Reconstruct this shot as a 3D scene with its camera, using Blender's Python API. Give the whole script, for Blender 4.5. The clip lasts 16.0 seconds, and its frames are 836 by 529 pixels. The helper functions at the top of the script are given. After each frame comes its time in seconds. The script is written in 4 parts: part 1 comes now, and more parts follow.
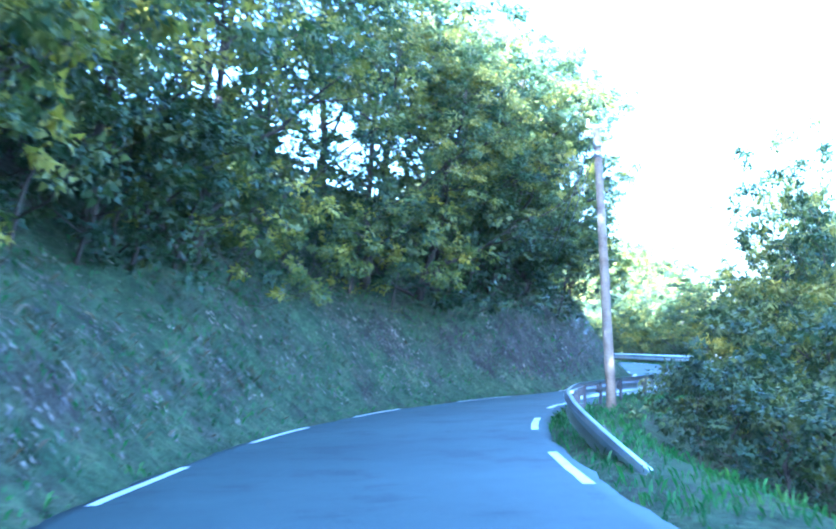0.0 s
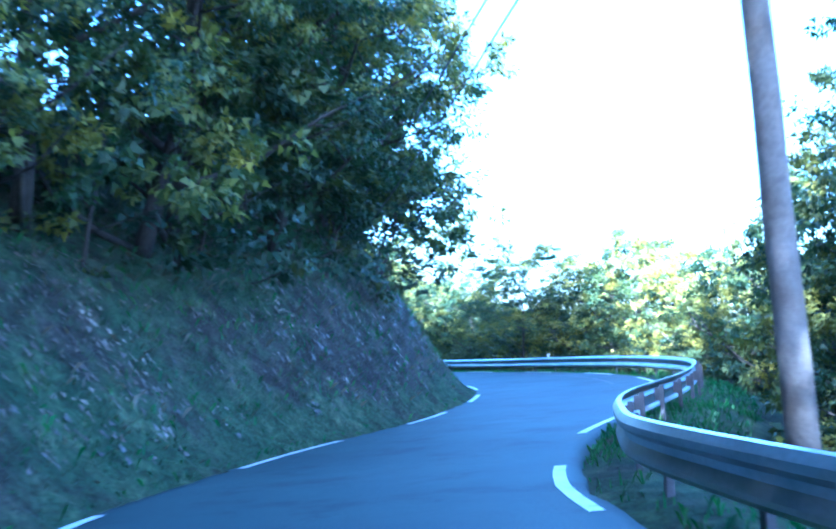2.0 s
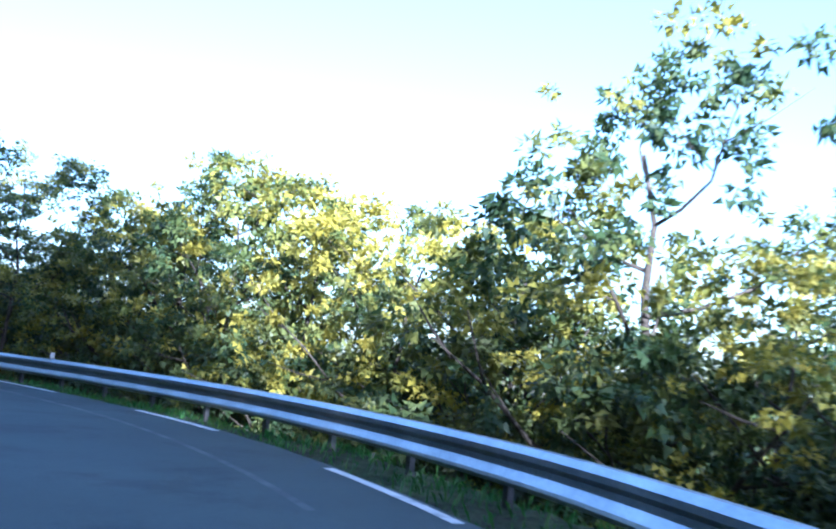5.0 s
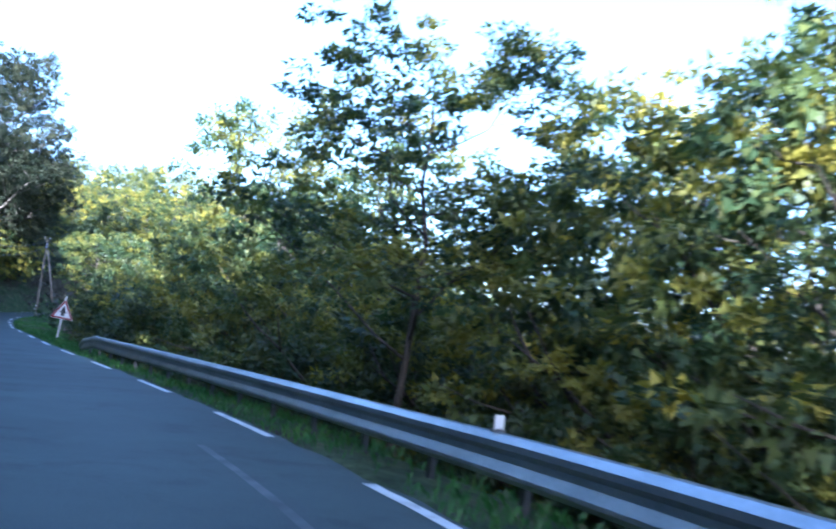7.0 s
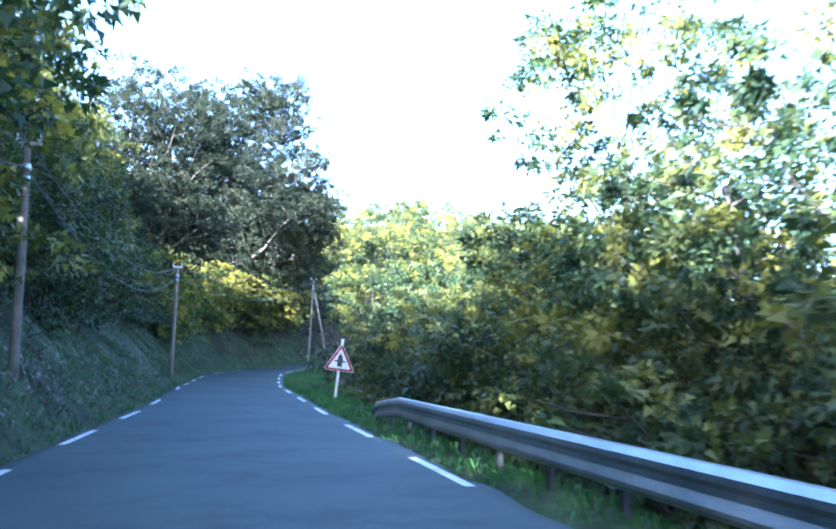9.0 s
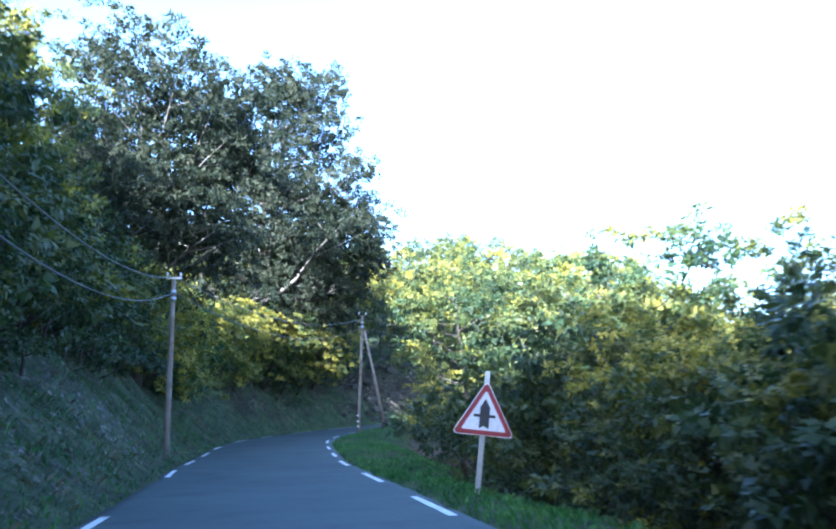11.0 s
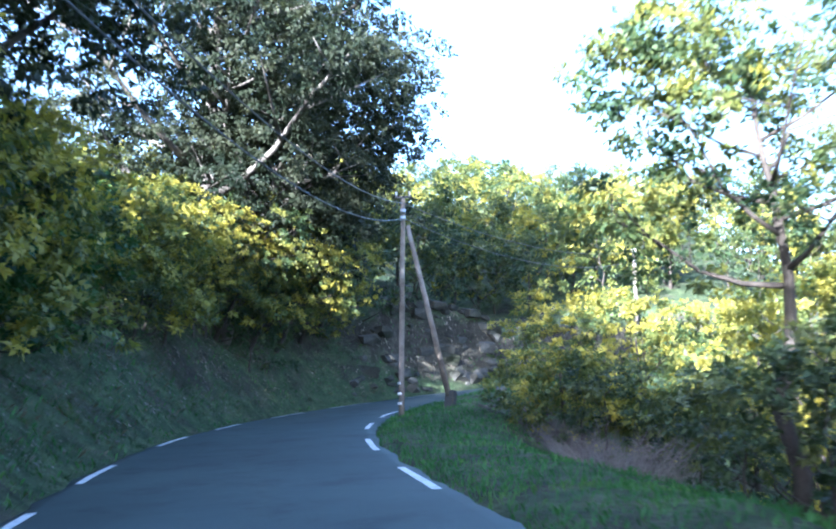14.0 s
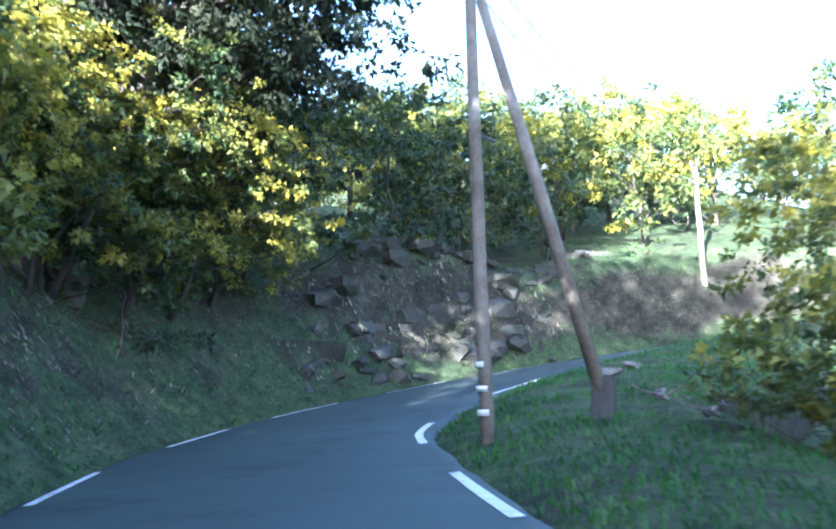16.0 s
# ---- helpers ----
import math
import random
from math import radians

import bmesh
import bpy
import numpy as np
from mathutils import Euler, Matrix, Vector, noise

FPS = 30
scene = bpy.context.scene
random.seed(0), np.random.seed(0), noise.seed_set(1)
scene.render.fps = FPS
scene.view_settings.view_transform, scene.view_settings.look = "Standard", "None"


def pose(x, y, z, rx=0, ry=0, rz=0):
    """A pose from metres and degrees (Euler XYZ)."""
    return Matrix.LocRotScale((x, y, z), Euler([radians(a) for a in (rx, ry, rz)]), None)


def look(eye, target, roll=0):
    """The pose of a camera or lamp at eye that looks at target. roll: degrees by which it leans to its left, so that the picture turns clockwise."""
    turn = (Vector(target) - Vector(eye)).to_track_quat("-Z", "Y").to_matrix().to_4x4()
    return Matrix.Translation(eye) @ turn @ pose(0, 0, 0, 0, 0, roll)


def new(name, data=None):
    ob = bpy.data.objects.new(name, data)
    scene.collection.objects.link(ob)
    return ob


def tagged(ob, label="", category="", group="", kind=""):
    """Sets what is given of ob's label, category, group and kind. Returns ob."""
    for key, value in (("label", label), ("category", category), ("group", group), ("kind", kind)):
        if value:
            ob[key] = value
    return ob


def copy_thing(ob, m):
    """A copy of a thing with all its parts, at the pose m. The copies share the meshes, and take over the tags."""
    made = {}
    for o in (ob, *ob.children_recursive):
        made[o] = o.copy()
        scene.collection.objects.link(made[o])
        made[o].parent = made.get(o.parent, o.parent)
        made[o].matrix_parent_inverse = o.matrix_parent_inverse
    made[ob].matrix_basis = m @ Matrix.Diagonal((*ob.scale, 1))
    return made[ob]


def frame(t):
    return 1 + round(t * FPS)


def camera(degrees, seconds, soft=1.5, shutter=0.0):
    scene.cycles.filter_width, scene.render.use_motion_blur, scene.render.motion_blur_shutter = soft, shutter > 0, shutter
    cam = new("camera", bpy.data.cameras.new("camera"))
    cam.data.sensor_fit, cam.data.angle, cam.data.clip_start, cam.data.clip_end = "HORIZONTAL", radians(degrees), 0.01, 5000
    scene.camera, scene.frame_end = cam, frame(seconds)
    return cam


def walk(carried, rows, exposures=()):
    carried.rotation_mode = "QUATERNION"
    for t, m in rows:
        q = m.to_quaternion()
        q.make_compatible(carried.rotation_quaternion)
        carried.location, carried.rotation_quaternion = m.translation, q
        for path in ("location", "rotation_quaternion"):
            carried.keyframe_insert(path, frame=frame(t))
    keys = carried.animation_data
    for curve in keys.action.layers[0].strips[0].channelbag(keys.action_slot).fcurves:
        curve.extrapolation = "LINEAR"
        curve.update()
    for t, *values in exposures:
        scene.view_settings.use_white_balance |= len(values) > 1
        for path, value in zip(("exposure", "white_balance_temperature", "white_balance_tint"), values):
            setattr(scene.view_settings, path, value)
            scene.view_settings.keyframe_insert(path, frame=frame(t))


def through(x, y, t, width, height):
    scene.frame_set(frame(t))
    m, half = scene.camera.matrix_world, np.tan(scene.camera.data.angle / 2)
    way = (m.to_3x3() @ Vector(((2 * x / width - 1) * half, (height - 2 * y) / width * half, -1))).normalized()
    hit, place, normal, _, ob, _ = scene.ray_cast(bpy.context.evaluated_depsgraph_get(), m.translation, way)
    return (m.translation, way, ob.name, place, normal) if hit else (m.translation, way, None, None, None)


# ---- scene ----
cam = camera(42.01, 16.0, soft=2.1, shutter=0.32)

PATH = [
    (0, (47.663, 9.133, 1.172), (45.849, 9.959, 1.340), -0.47),
    (0.5, (43.775, 10.614, 1.148), (42.022, 11.559, 1.332), -1.07),
    (1, (40.148, 12.149, 1.126), (38.438, 13.167, 1.322), -1.06),
    (1.5, (36.088, 14.138, 1.066), (34.447, 15.267, 1.251), -2.39),
    (2, (32.873, 15.760, 1.060), (31.328, 17.017, 1.241), -2.89),
    (2.3, (30.977, 17.045, 1.077), (29.500, 18.383, 1.247), -2.70),
    (2.5, (29.819, 17.790, 1.098), (28.395, 19.184, 1.264), -3.43),
    (3, (27.320, 19.316, 1.167), (26.054, 20.855, 1.329), -6.67),
    (3.2, (26.352, 20.004, 1.193), (25.153, 21.597, 1.353), -5.84),
    (5.3, (17.681, 31.075, 1.286), (16.844, 32.878, 1.509), 6.14),
    (5.5, (16.741, 32.255, 1.319), (15.839, 34.028, 1.524), 5.18),
    (6, (14.537, 34.968, 1.332), (13.434, 36.625, 1.528), 6.33),
    (6.5, (11.932, 37.498, 1.369), (10.613, 38.989, 1.563), 5.52),
    (7, (9.287, 39.396, 1.482), (7.830, 40.754, 1.667), 6.19),
    (7.5, (6.228, 41.211, 1.509), (4.671, 42.450, 1.713), 7.23),
    (8, (3.302, 42.588, 1.575), (1.619, 43.651, 1.760), 5.80),
    (8.5, (-0.347, 44.162, 1.626), (-2.076, 45.149, 1.819), 3.57),
    (9, (-4.040, 45.557, 1.662), (-5.772, 46.535, 1.872), 1.90),
    (9.5, (-8.052, 46.967, 1.733), (-9.790, 47.927, 1.976), 1.25),
    (12, (-29.022, 54.480, 1.897), (-30.755, 55.423, 2.227), -0.20),
    (12.5, (-33.119, 56.037, 2.036), (-34.847, 56.996, 2.339), 0.09),
    (13, (-37.074, 57.519, 2.117), (-38.801, 58.481, 2.421), 1.24),
    (13.5, (-41.526, 59.204, 2.167), (-43.245, 60.188, 2.444), 1.19),
    (14, (-45.484, 60.693, 2.271), (-47.192, 61.701, 2.533), -0.99),
    (14.5, (-49.999, 62.385, 2.395), (-51.683, 63.435, 2.646), -1.59),
    (15, (-54.044, 63.931, 2.492), (-55.701, 65.026, 2.728), -1.66),
    (15.5, (-58.222, 65.670, 2.608), (-59.839, 66.824, 2.836), -2.17),
    (16, (-61.726, 67.300, 2.702), (-63.318, 68.489, 2.931), -3.29),
]
walk(cam, [(t, look(eye, target, roll)) for t, eye, target, roll in PATH],
     [(0.0, 5.0, 4100, 12), (1.0, 4.75, 3850, 12), (2.0, 4.2, 3700, 13), (3.0, 3.6, 3800, 14), (5.5, 2.7, 4600, 18), (6.5, 2.85, 4650, 18), (8.0, 3.35, 4500, 16), (9.5, 3.75, 4700, 17), (12.5, 3.0, 4500, 15), (14.0, 3.5, 4750, 16), (16.0, 3.9, 4850, 14)])

# ---- sky and sun ----
SUN_EL, SUN_AZ = radians(17), radians(145.5)          # azimuth: clockwise from +y, towards the sun
world = bpy.data.worlds.new("sky")
scene.world = world
world.use_nodes = True
wn = world.node_tree
sky = wn.nodes.new("ShaderNodeTexSky")
sky.sky_type = "NISHITA"
sky.sun_disc = False
sky.sun_elevation, sky.sun_rotation = SUN_EL, SUN_AZ
sky.air_density, sky.dust_density, sky.ozone_density = 1.0, 2.2, 1.0
wn.nodes["Background"].inputs["Strength"].default_value = 0.09
wn.links.new(sky.outputs[0], wn.nodes["Background"].inputs["Color"])
sun = new("sun", bpy.data.lights.new("sun", "SUN"))
sun.data.energy, sun.data.angle, sun.data.color = 5.0, radians(0.5), (1.0, 0.9, 0.72)
SUN_DIR = Vector((math.sin(SUN_AZ) * math.cos(SUN_EL), math.cos(SUN_AZ) * math.cos(SUN_EL), math.sin(SUN_EL)))
sun.matrix_world = look(SUN_DIR * 100, (0, 0, 0))


# ---- materials ----
def material(name, rough=0.8, metal=0.0, spec=0.3):
    m = bpy.data.materials.new(name)
    m.use_nodes = True
    b = m.node_tree.nodes["Principled BSDF"]
    b.inputs["Roughness"].default_value, b.inputs["Metallic"].default_value = rough, metal
    b.inputs["Specular IOR Level"].default_value = spec
    return m, m.node_tree, b


def node(nt, kind, **sets):
    n = nt.nodes.new(kind)
    for k, v in sets.items():
        n.inputs[k].default_value = v
    return n


def coords(nt, world_space=False):
    return nt.nodes.new("ShaderNodeNewGeometry").outputs["Position"] if world_space else nt.nodes.new("ShaderNodeTexCoord").outputs["Object"]


def noise_tex(nt, at, scale, detail=4.0, rough=0.6):
    n = node(nt, "ShaderNodeTexNoise", Scale=scale, Detail=detail, Roughness=rough)
    nt.links.new(at, n.inputs["Vector"])
    return n.outputs["Fac"]


def ramp(nt, fac, *stops):
    r = nt.nodes.new("ShaderNodeValToRGB")
    el = r.color_ramp.elements
    while len(el) < len(stops):
        el.new(0.5)
    for e, (p, c) in zip(el, stops):
        e.position, e.color = p, (*c, 1.0)
    nt.links.new(fac, r.inputs["Fac"])
    return r.outputs["Color"]


def mix(nt, fac, a, b, how="MIX"):
    m = nt.nodes.new("ShaderNodeMix")
    m.data_type, m.blend_type = "RGBA", how
    for sock, v in ((m.inputs[0], fac), (m.inputs[6], a), (m.inputs[7], b)):
        if hasattr(v, "is_linked"):
            nt.links.new(v, sock)
        elif isinstance(v, tuple):
            sock.default_value = (*v, 1.0)
        else:
            sock.default_value = v
    return m.outputs[2]


def bump(nt, b, height, strength, distance):
    n = node(nt, "ShaderNodeBump", Strength=strength, Distance=distance)
    nt.links.new(height, n.inputs["Height"])
    nt.links.new(n.outputs["Normal"], b.inputs["Normal"])


def noisy(name, stops, scale, fine, rough=0.8, metal=0.0, spec=0.3, relief=0.4, depth=0.01, world_space=False):
    """A surface of two scales of noise: large stains through the ramp, and fine grain."""
    m, nt, b = material(name, rough, metal, spec)
    at = coords(nt, world_space)
    big, small = noise_tex(nt, at, scale, 5.0), noise_tex(nt, at, fine, 3.0, 0.7)
    base = ramp(nt, big, *stops)
    grain = ramp(nt, small, (0.3, (0.72, 0.72, 0.72)), (0.7, (1.0, 1.0, 1.0)))
    nt.links.new(mix(nt, 1.0, base, grain, "MULTIPLY"), b.inputs["Base Color"])
    bump(nt, b, small, relief, depth)
    return m


def leaf_material(name, dark, light, bright, patch=0.5, through=0.35, by_spray=True, sun_shift=0.0, gloss=0.35):
    """Leaves: colour by the tone of their spray (yellow where sun is painted in), by leaf and by patch; part of the
    light passes through.
    """
    m, nt, b = material(name, 0.5, 0.0, gloss)
    rnd = nt.nodes.new("ShaderNodeNewGeometry").outputs["Random Per Island"]
    big = noise_tex(nt, coords(nt, True), patch, 2.0)
    one = ramp(nt, rnd, (0.0, dark), (0.7, light), (1.0, bright))
    tone = ramp(nt, big, (0.38, dark), (0.55, light), (0.68, bright))
    col = mix(nt, 0.7, one, tone)
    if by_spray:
        sun_tone = nt.nodes.new("ShaderNodeAttribute")
        sun_tone.attribute_name = "sun_tone"
        sun_tint = ramp(nt, sun_tone.outputs["Fac"], (0.28 - sun_shift, dark), (0.56 - sun_shift, light), (0.78 - sun_shift, bright))
        col = mix(nt, 0.55, col, sun_tint)
    nt.links.new(col, b.inputs["Base Color"])
    tr = nt.nodes.new("ShaderNodeBsdfTranslucent")
    nt.links.new(mix(nt, 1.0, col, (1.0, 1.0, 0.55), "MULTIPLY"), tr.inputs["Color"])
    ms = nt.nodes.new("ShaderNodeMixShader")
    ms.inputs[0].default_value = through
    nt.links.new(b.outputs[0], ms.inputs[1])
    nt.links.new(tr.outputs[0], ms.inputs[2])
    nt.links.new(ms.outputs[0], nt.nodes["Material Output"].inputs["Surface"])
    return m


def asphalt_material():
    """Worn asphalt: chippings, broad paler wheel tracks and soft dark stains."""
    m, nt, b = material("asphalt", 0.72, 0.0, 0.35)
    at = coords(nt, True)
    big, stain, chip = noise_tex(nt, at, 0.3, 5.0), noise_tex(nt, at, 0.9, 5.0, 0.7), noise_tex(nt, at, 55.0, 3.0, 0.7)
    base = ramp(nt, big, (0.3, (0.038, 0.053, 0.049)), (0.55, (0.052, 0.072, 0.066)), (0.75, (0.070, 0.092, 0.084)))
    spots = ramp(nt, stain, (0.36, (0.62, 0.62, 0.62)), (0.47, (1.0, 1.0, 1.0)), (0.7, (1.12, 1.12, 1.12)))
    grain = ramp(nt, chip, (0.3, (0.6, 0.6, 0.6)), (0.7, (1.1, 1.1, 1.1)))
    nt.links.new(mix(nt, 1.0, mix(nt, 1.0, base, spots, "MULTIPLY"), grain, "MULTIPLY"), b.inputs["Base Color"])
    bump(nt, b, chip, 0.5, 0.006)
    return m


asphalt = asphalt_material()
old_paint = noisy("old_paint", [(0.38, (0.060, 0.066, 0.067)), (0.55, (0.12, 0.125, 0.125)), (0.7, (0.17, 0.17, 0.17))], 1.8, 40.0, 0.7, 0.0, 0.3, 0.3, 0.003, True)
line_paint = noisy("line_paint", [(0.30, (0.42, 0.42, 0.41)), (0.45, (0.72, 0.72, 0.70)), (0.7, (0.82, 0.82, 0.80))], 3.0, 45.0, 0.6, 0.0, 0.3, 0.3, 0.003, True)
galvanised = noisy("galvanised_steel", [(0.3, (0.36, 0.37, 0.39)), (0.5, (0.48, 0.49, 0.51)), (0.72, (0.57, 0.58, 0.60))], 1.2, 30.0, 0.36, 0.95, 0.5, 0.1, 0.002, True)
post_steel = noisy("post_steel", [(0.3, (0.08, 0.08, 0.08)), (0.6, (0.14, 0.14, 0.145)), (0.8, (0.20, 0.20, 0.21))], 3.0, 40.0, 0.55, 0.6, 0.5, 0.2, 0.002, True)
twig_grey = noisy("twig_grey", [(0.3, (0.10, 0.085, 0.075)), (0.55, (0.19, 0.165, 0.15)), (0.8, (0.30, 0.27, 0.25))], 1.5, 14.0, 0.9)
pole_wood = noisy("pole_wood", [(0.3, (0.12, 0.095, 0.072)), (0.5, (0.20, 0.168, 0.135)), (0.75, (0.31, 0.275, 0.235))], 2.2, 26.0, 0.85, 0.0, 0.2, 0.5, 0.01)
bark = noisy("bark", [(0.3, (0.040, 0.033, 0.027)), (0.55, (0.085, 0.070, 0.056)), (0.8, (0.15, 0.13, 0.11))], 1.5, 14.0, 0.9, 0.0, 0.2, 0.8, 0.03)
pale_bark = noisy("pale_bark", [(0.3, (0.08, 0.07, 0.06)), (0.55, (0.16, 0.14, 0.12)), (0.8, (0.28, 0.26, 0.23))], 1.5, 14.0, 0.9, 0.0, 0.2, 0.8, 0.03)
concrete = noisy("concrete", [(0.3, (0.05, 0.048, 0.045)), (0.6, (0.09, 0.086, 0.08)), (0.8, (0.13, 0.124, 0.116))], 2.0, 30.0, 0.9, 0.0, 0.2, 0.4, 0.01)
rock_grey = noisy("rock_grey", [(0.32, (0.026, 0.031, 0.017)), (0.5, (0.062, 0.060, 0.050)), (0.78, (0.125, 0.119, 0.105))], 0.9, 9.0, 0.9, 0.0, 0.2, 0.8, 0.05, True)
pale_stone = noisy("pale_stone", [(0.3, (0.12, 0.115, 0.105)), (0.6, (0.20, 0.195, 0.18)), (0.8, (0.28, 0.27, 0.25))], 2.0, 16.0, 0.9, 0.0, 0.2, 0.5, 0.02)
white_plate = noisy("white_plate", [(0.3, (0.70, 0.70, 0.70)), (0.6, (0.80, 0.80, 0.80)), (0.8, (0.84, 0.84, 0.84))], 3.0, 20.0, 0.35, 0.0, 0.5, 0.05, 0.001)
red_paint = noisy("red_paint", [(0.3, (0.22, 0.016, 0.020)), (0.7, (0.28, 0.024, 0.026))], 3.0, 20.0, 0.4, 0.0, 0.5, 0.05, 0.001)
black_paint = noisy("black_paint", [(0.3, (0.015, 0.015, 0.017)), (0.7, (0.03, 0.03, 0.033))], 3.0, 20.0, 0.45, 0.0, 0.5, 0.05, 0.001)
cable = noisy("cable_grey", [(0.3, (0.07, 0.07, 0.072)), (0.7, (0.13, 0.13, 0.135))], 3.0, 20.0, 0.6)
porcelain = noisy("porcelain", [(0.3, (0.5, 0.5, 0.48)), (0.7, (0.65, 0.65, 0.62))], 3.0, 20.0, 0.3)
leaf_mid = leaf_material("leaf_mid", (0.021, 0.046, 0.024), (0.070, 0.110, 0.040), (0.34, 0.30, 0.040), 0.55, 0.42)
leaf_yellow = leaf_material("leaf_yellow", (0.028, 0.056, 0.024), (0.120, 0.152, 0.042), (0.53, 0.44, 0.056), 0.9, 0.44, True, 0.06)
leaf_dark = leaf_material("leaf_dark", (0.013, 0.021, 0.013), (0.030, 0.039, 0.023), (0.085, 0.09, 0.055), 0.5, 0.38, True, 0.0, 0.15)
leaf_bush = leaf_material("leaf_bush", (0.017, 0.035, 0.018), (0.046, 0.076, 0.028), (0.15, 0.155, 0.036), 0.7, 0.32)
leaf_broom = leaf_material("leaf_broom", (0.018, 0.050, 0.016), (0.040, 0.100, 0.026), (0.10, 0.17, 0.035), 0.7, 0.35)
grass_leaf = leaf_material("grass_leaf", (0.030, 0.095, 0.024), (0.062, 0.175, 0.036), (0.13, 0.23, 0.055), 0.8, 0.35, False)
bank_leaf = leaf_material("bank_leaf", (0.040, 0.074, 0.036), (0.080, 0.130, 0.058), (0.15, 0.20, 0.09), 0.8, 0.3, False)
litter_leaf = leaf_material("litter_leaf", (0.030, 0.024, 0.018), (0.10, 0.078, 0.055), (0.30, 0.25, 0.19), 1.2, 0.1, False)
weed_leaf = leaf_material("weed_leaf", (0.016, 0.045, 0.016), (0.032, 0.080, 0.024), (0.07, 0.12, 0.035), 0.9, 0.3, False)
dry_leaf = leaf_material("dry_grass", (0.07, 0.062, 0.036), (0.13, 0.115, 0.068), (0.20, 0.18, 0.11), 0.8, 0.25, False)


def ground_material():
    """Earth, dead leaves and short grass; rock shows on steep faces."""
    m, nt, b = material("hillside", 0.95, 0.0, 0.15)
    at = coords(nt, True)
    big, mid, fine = noise_tex(nt, at, 0.45, 6.0, 0.75), noise_tex(nt, at, 1.6, 5.0), noise_tex(nt, at, 14.0, 4.0, 0.7)
    grass = ramp(nt, mid, (0.3, (0.050, 0.080, 0.036)), (0.55, (0.098, 0.135, 0.060)), (0.75, (0.16, 0.18, 0.09)))
    earth = ramp(nt, mid, (0.3, (0.042, 0.036, 0.028)), (0.55, (0.082, 0.070, 0.054)), (0.75, (0.14, 0.118, 0.094)))
    up = nt.nodes.new("ShaderNodeSeparateXYZ")
    nt.links.new(nt.nodes.new("ShaderNodeNewGeometry").outputs["Normal"], up.inputs[0])
    steep = node(nt, "ShaderNodeMapRange")
    for key, v in (("From Min", 0.70), ("From Max", 0.46), ("To Min", -0.05), ("To Max", 0.22)):
        steep.inputs[key].default_value = v
    nt.links.new(up.outputs[2], steep.inputs["Value"])
    both = nt.nodes.new("ShaderNodeMath")
    nt.links.new(big, both.inputs[0])
    nt.links.new(steep.outputs[0], both.inputs[1])
    pick = ramp(nt, both.outputs[0], (0.44, (0.0, 0.0, 0.0)), (0.62, (0.92, 0.92, 0.92)))
    col = mix(nt, pick, grass, earth)
    grain = ramp(nt, fine, (0.3, (0.36, 0.36, 0.36)), (0.7, (1.0, 1.0, 1.0)))
    tuft = ramp(nt, noise_tex(nt, at, 4.5, 4.0, 0.7), (0.35, (0.6, 0.6, 0.6)), (0.65, (1.15, 1.15, 1.15)))
    nt.links.new(mix(nt, 1.0, mix(nt, 1.0, col, grain, "MULTIPLY"), tuft, "MULTIPLY"), b.inputs["Base Color"])
    bump(nt, b, fine, 0.9, 0.08)
    return m


hillside = ground_material()


# ---- mesh helpers ----
def mesh_of(name, verts, faces, mat, smooth=False):
    me = bpy.data.meshes.new(name)
    me.from_pydata([tuple(v) for v in verts], [], [tuple(f) for f in faces])
    me.materials.append(mat)
    if smooth:
        me.shade_smooth()
    return me


def leaf_mesh(name, verts, mat, corners=4, sun_tone=None):
    """A mesh of separate faces, so many corners in a row of verts each."""
    c = corners
    n = len(verts) // c
    me = bpy.data.meshes.new(name)
    me.vertices.add(c * n)
    me.vertices.foreach_set("co", np.asarray(verts, dtype=np.float32).ravel())
    me.loops.add(c * n)
    me.loops.foreach_set("vertex_index", np.arange(c * n, dtype=np.int32))
    me.polygons.add(n)
    me.polygons.foreach_set("loop_start", np.arange(0, c * n, c, dtype=np.int32))
    me.update(calc_edges=True)
    me.materials.append(mat)
    if sun_tone is not None:
        me.attributes.new("sun_tone", "FLOAT", "FACE").data.foreach_set("value", np.asarray(sun_tone, dtype=np.float32))
    return me


def part(name, me, parent, label="", m=None):
    ob = new(name, me)
    ob.parent = parent
    if m is not None:
        ob.matrix_local = m
    return tagged(ob, label)


def from_bm(name, bm, mat, smooth=False):
    me = bpy.data.meshes.new(name)
    bm.to_mesh(me)
    bm.free()
    me.materials.append(mat)
    if smooth:
        me.shade_smooth()
    return me


def box(bm, x0, x1, y0, y1, z0, z1, bevel=0.0):
    r = bmesh.ops.create_cube(bm, size=1.0)
    for v in r["verts"]:
        v.co = Vector(((x0 + x1) / 2 + v.co.x * (x1 - x0), (y0 + y1) / 2 + v.co.y * (y1 - y0), (z0 + z1) / 2 + v.co.z * (z1 - z0)))
    if bevel:
        es = list({e for v in r["verts"] for e in v.link_edges})
        bmesh.ops.bevel(bm, geom=es, offset=bevel, segments=2, affect="EDGES")


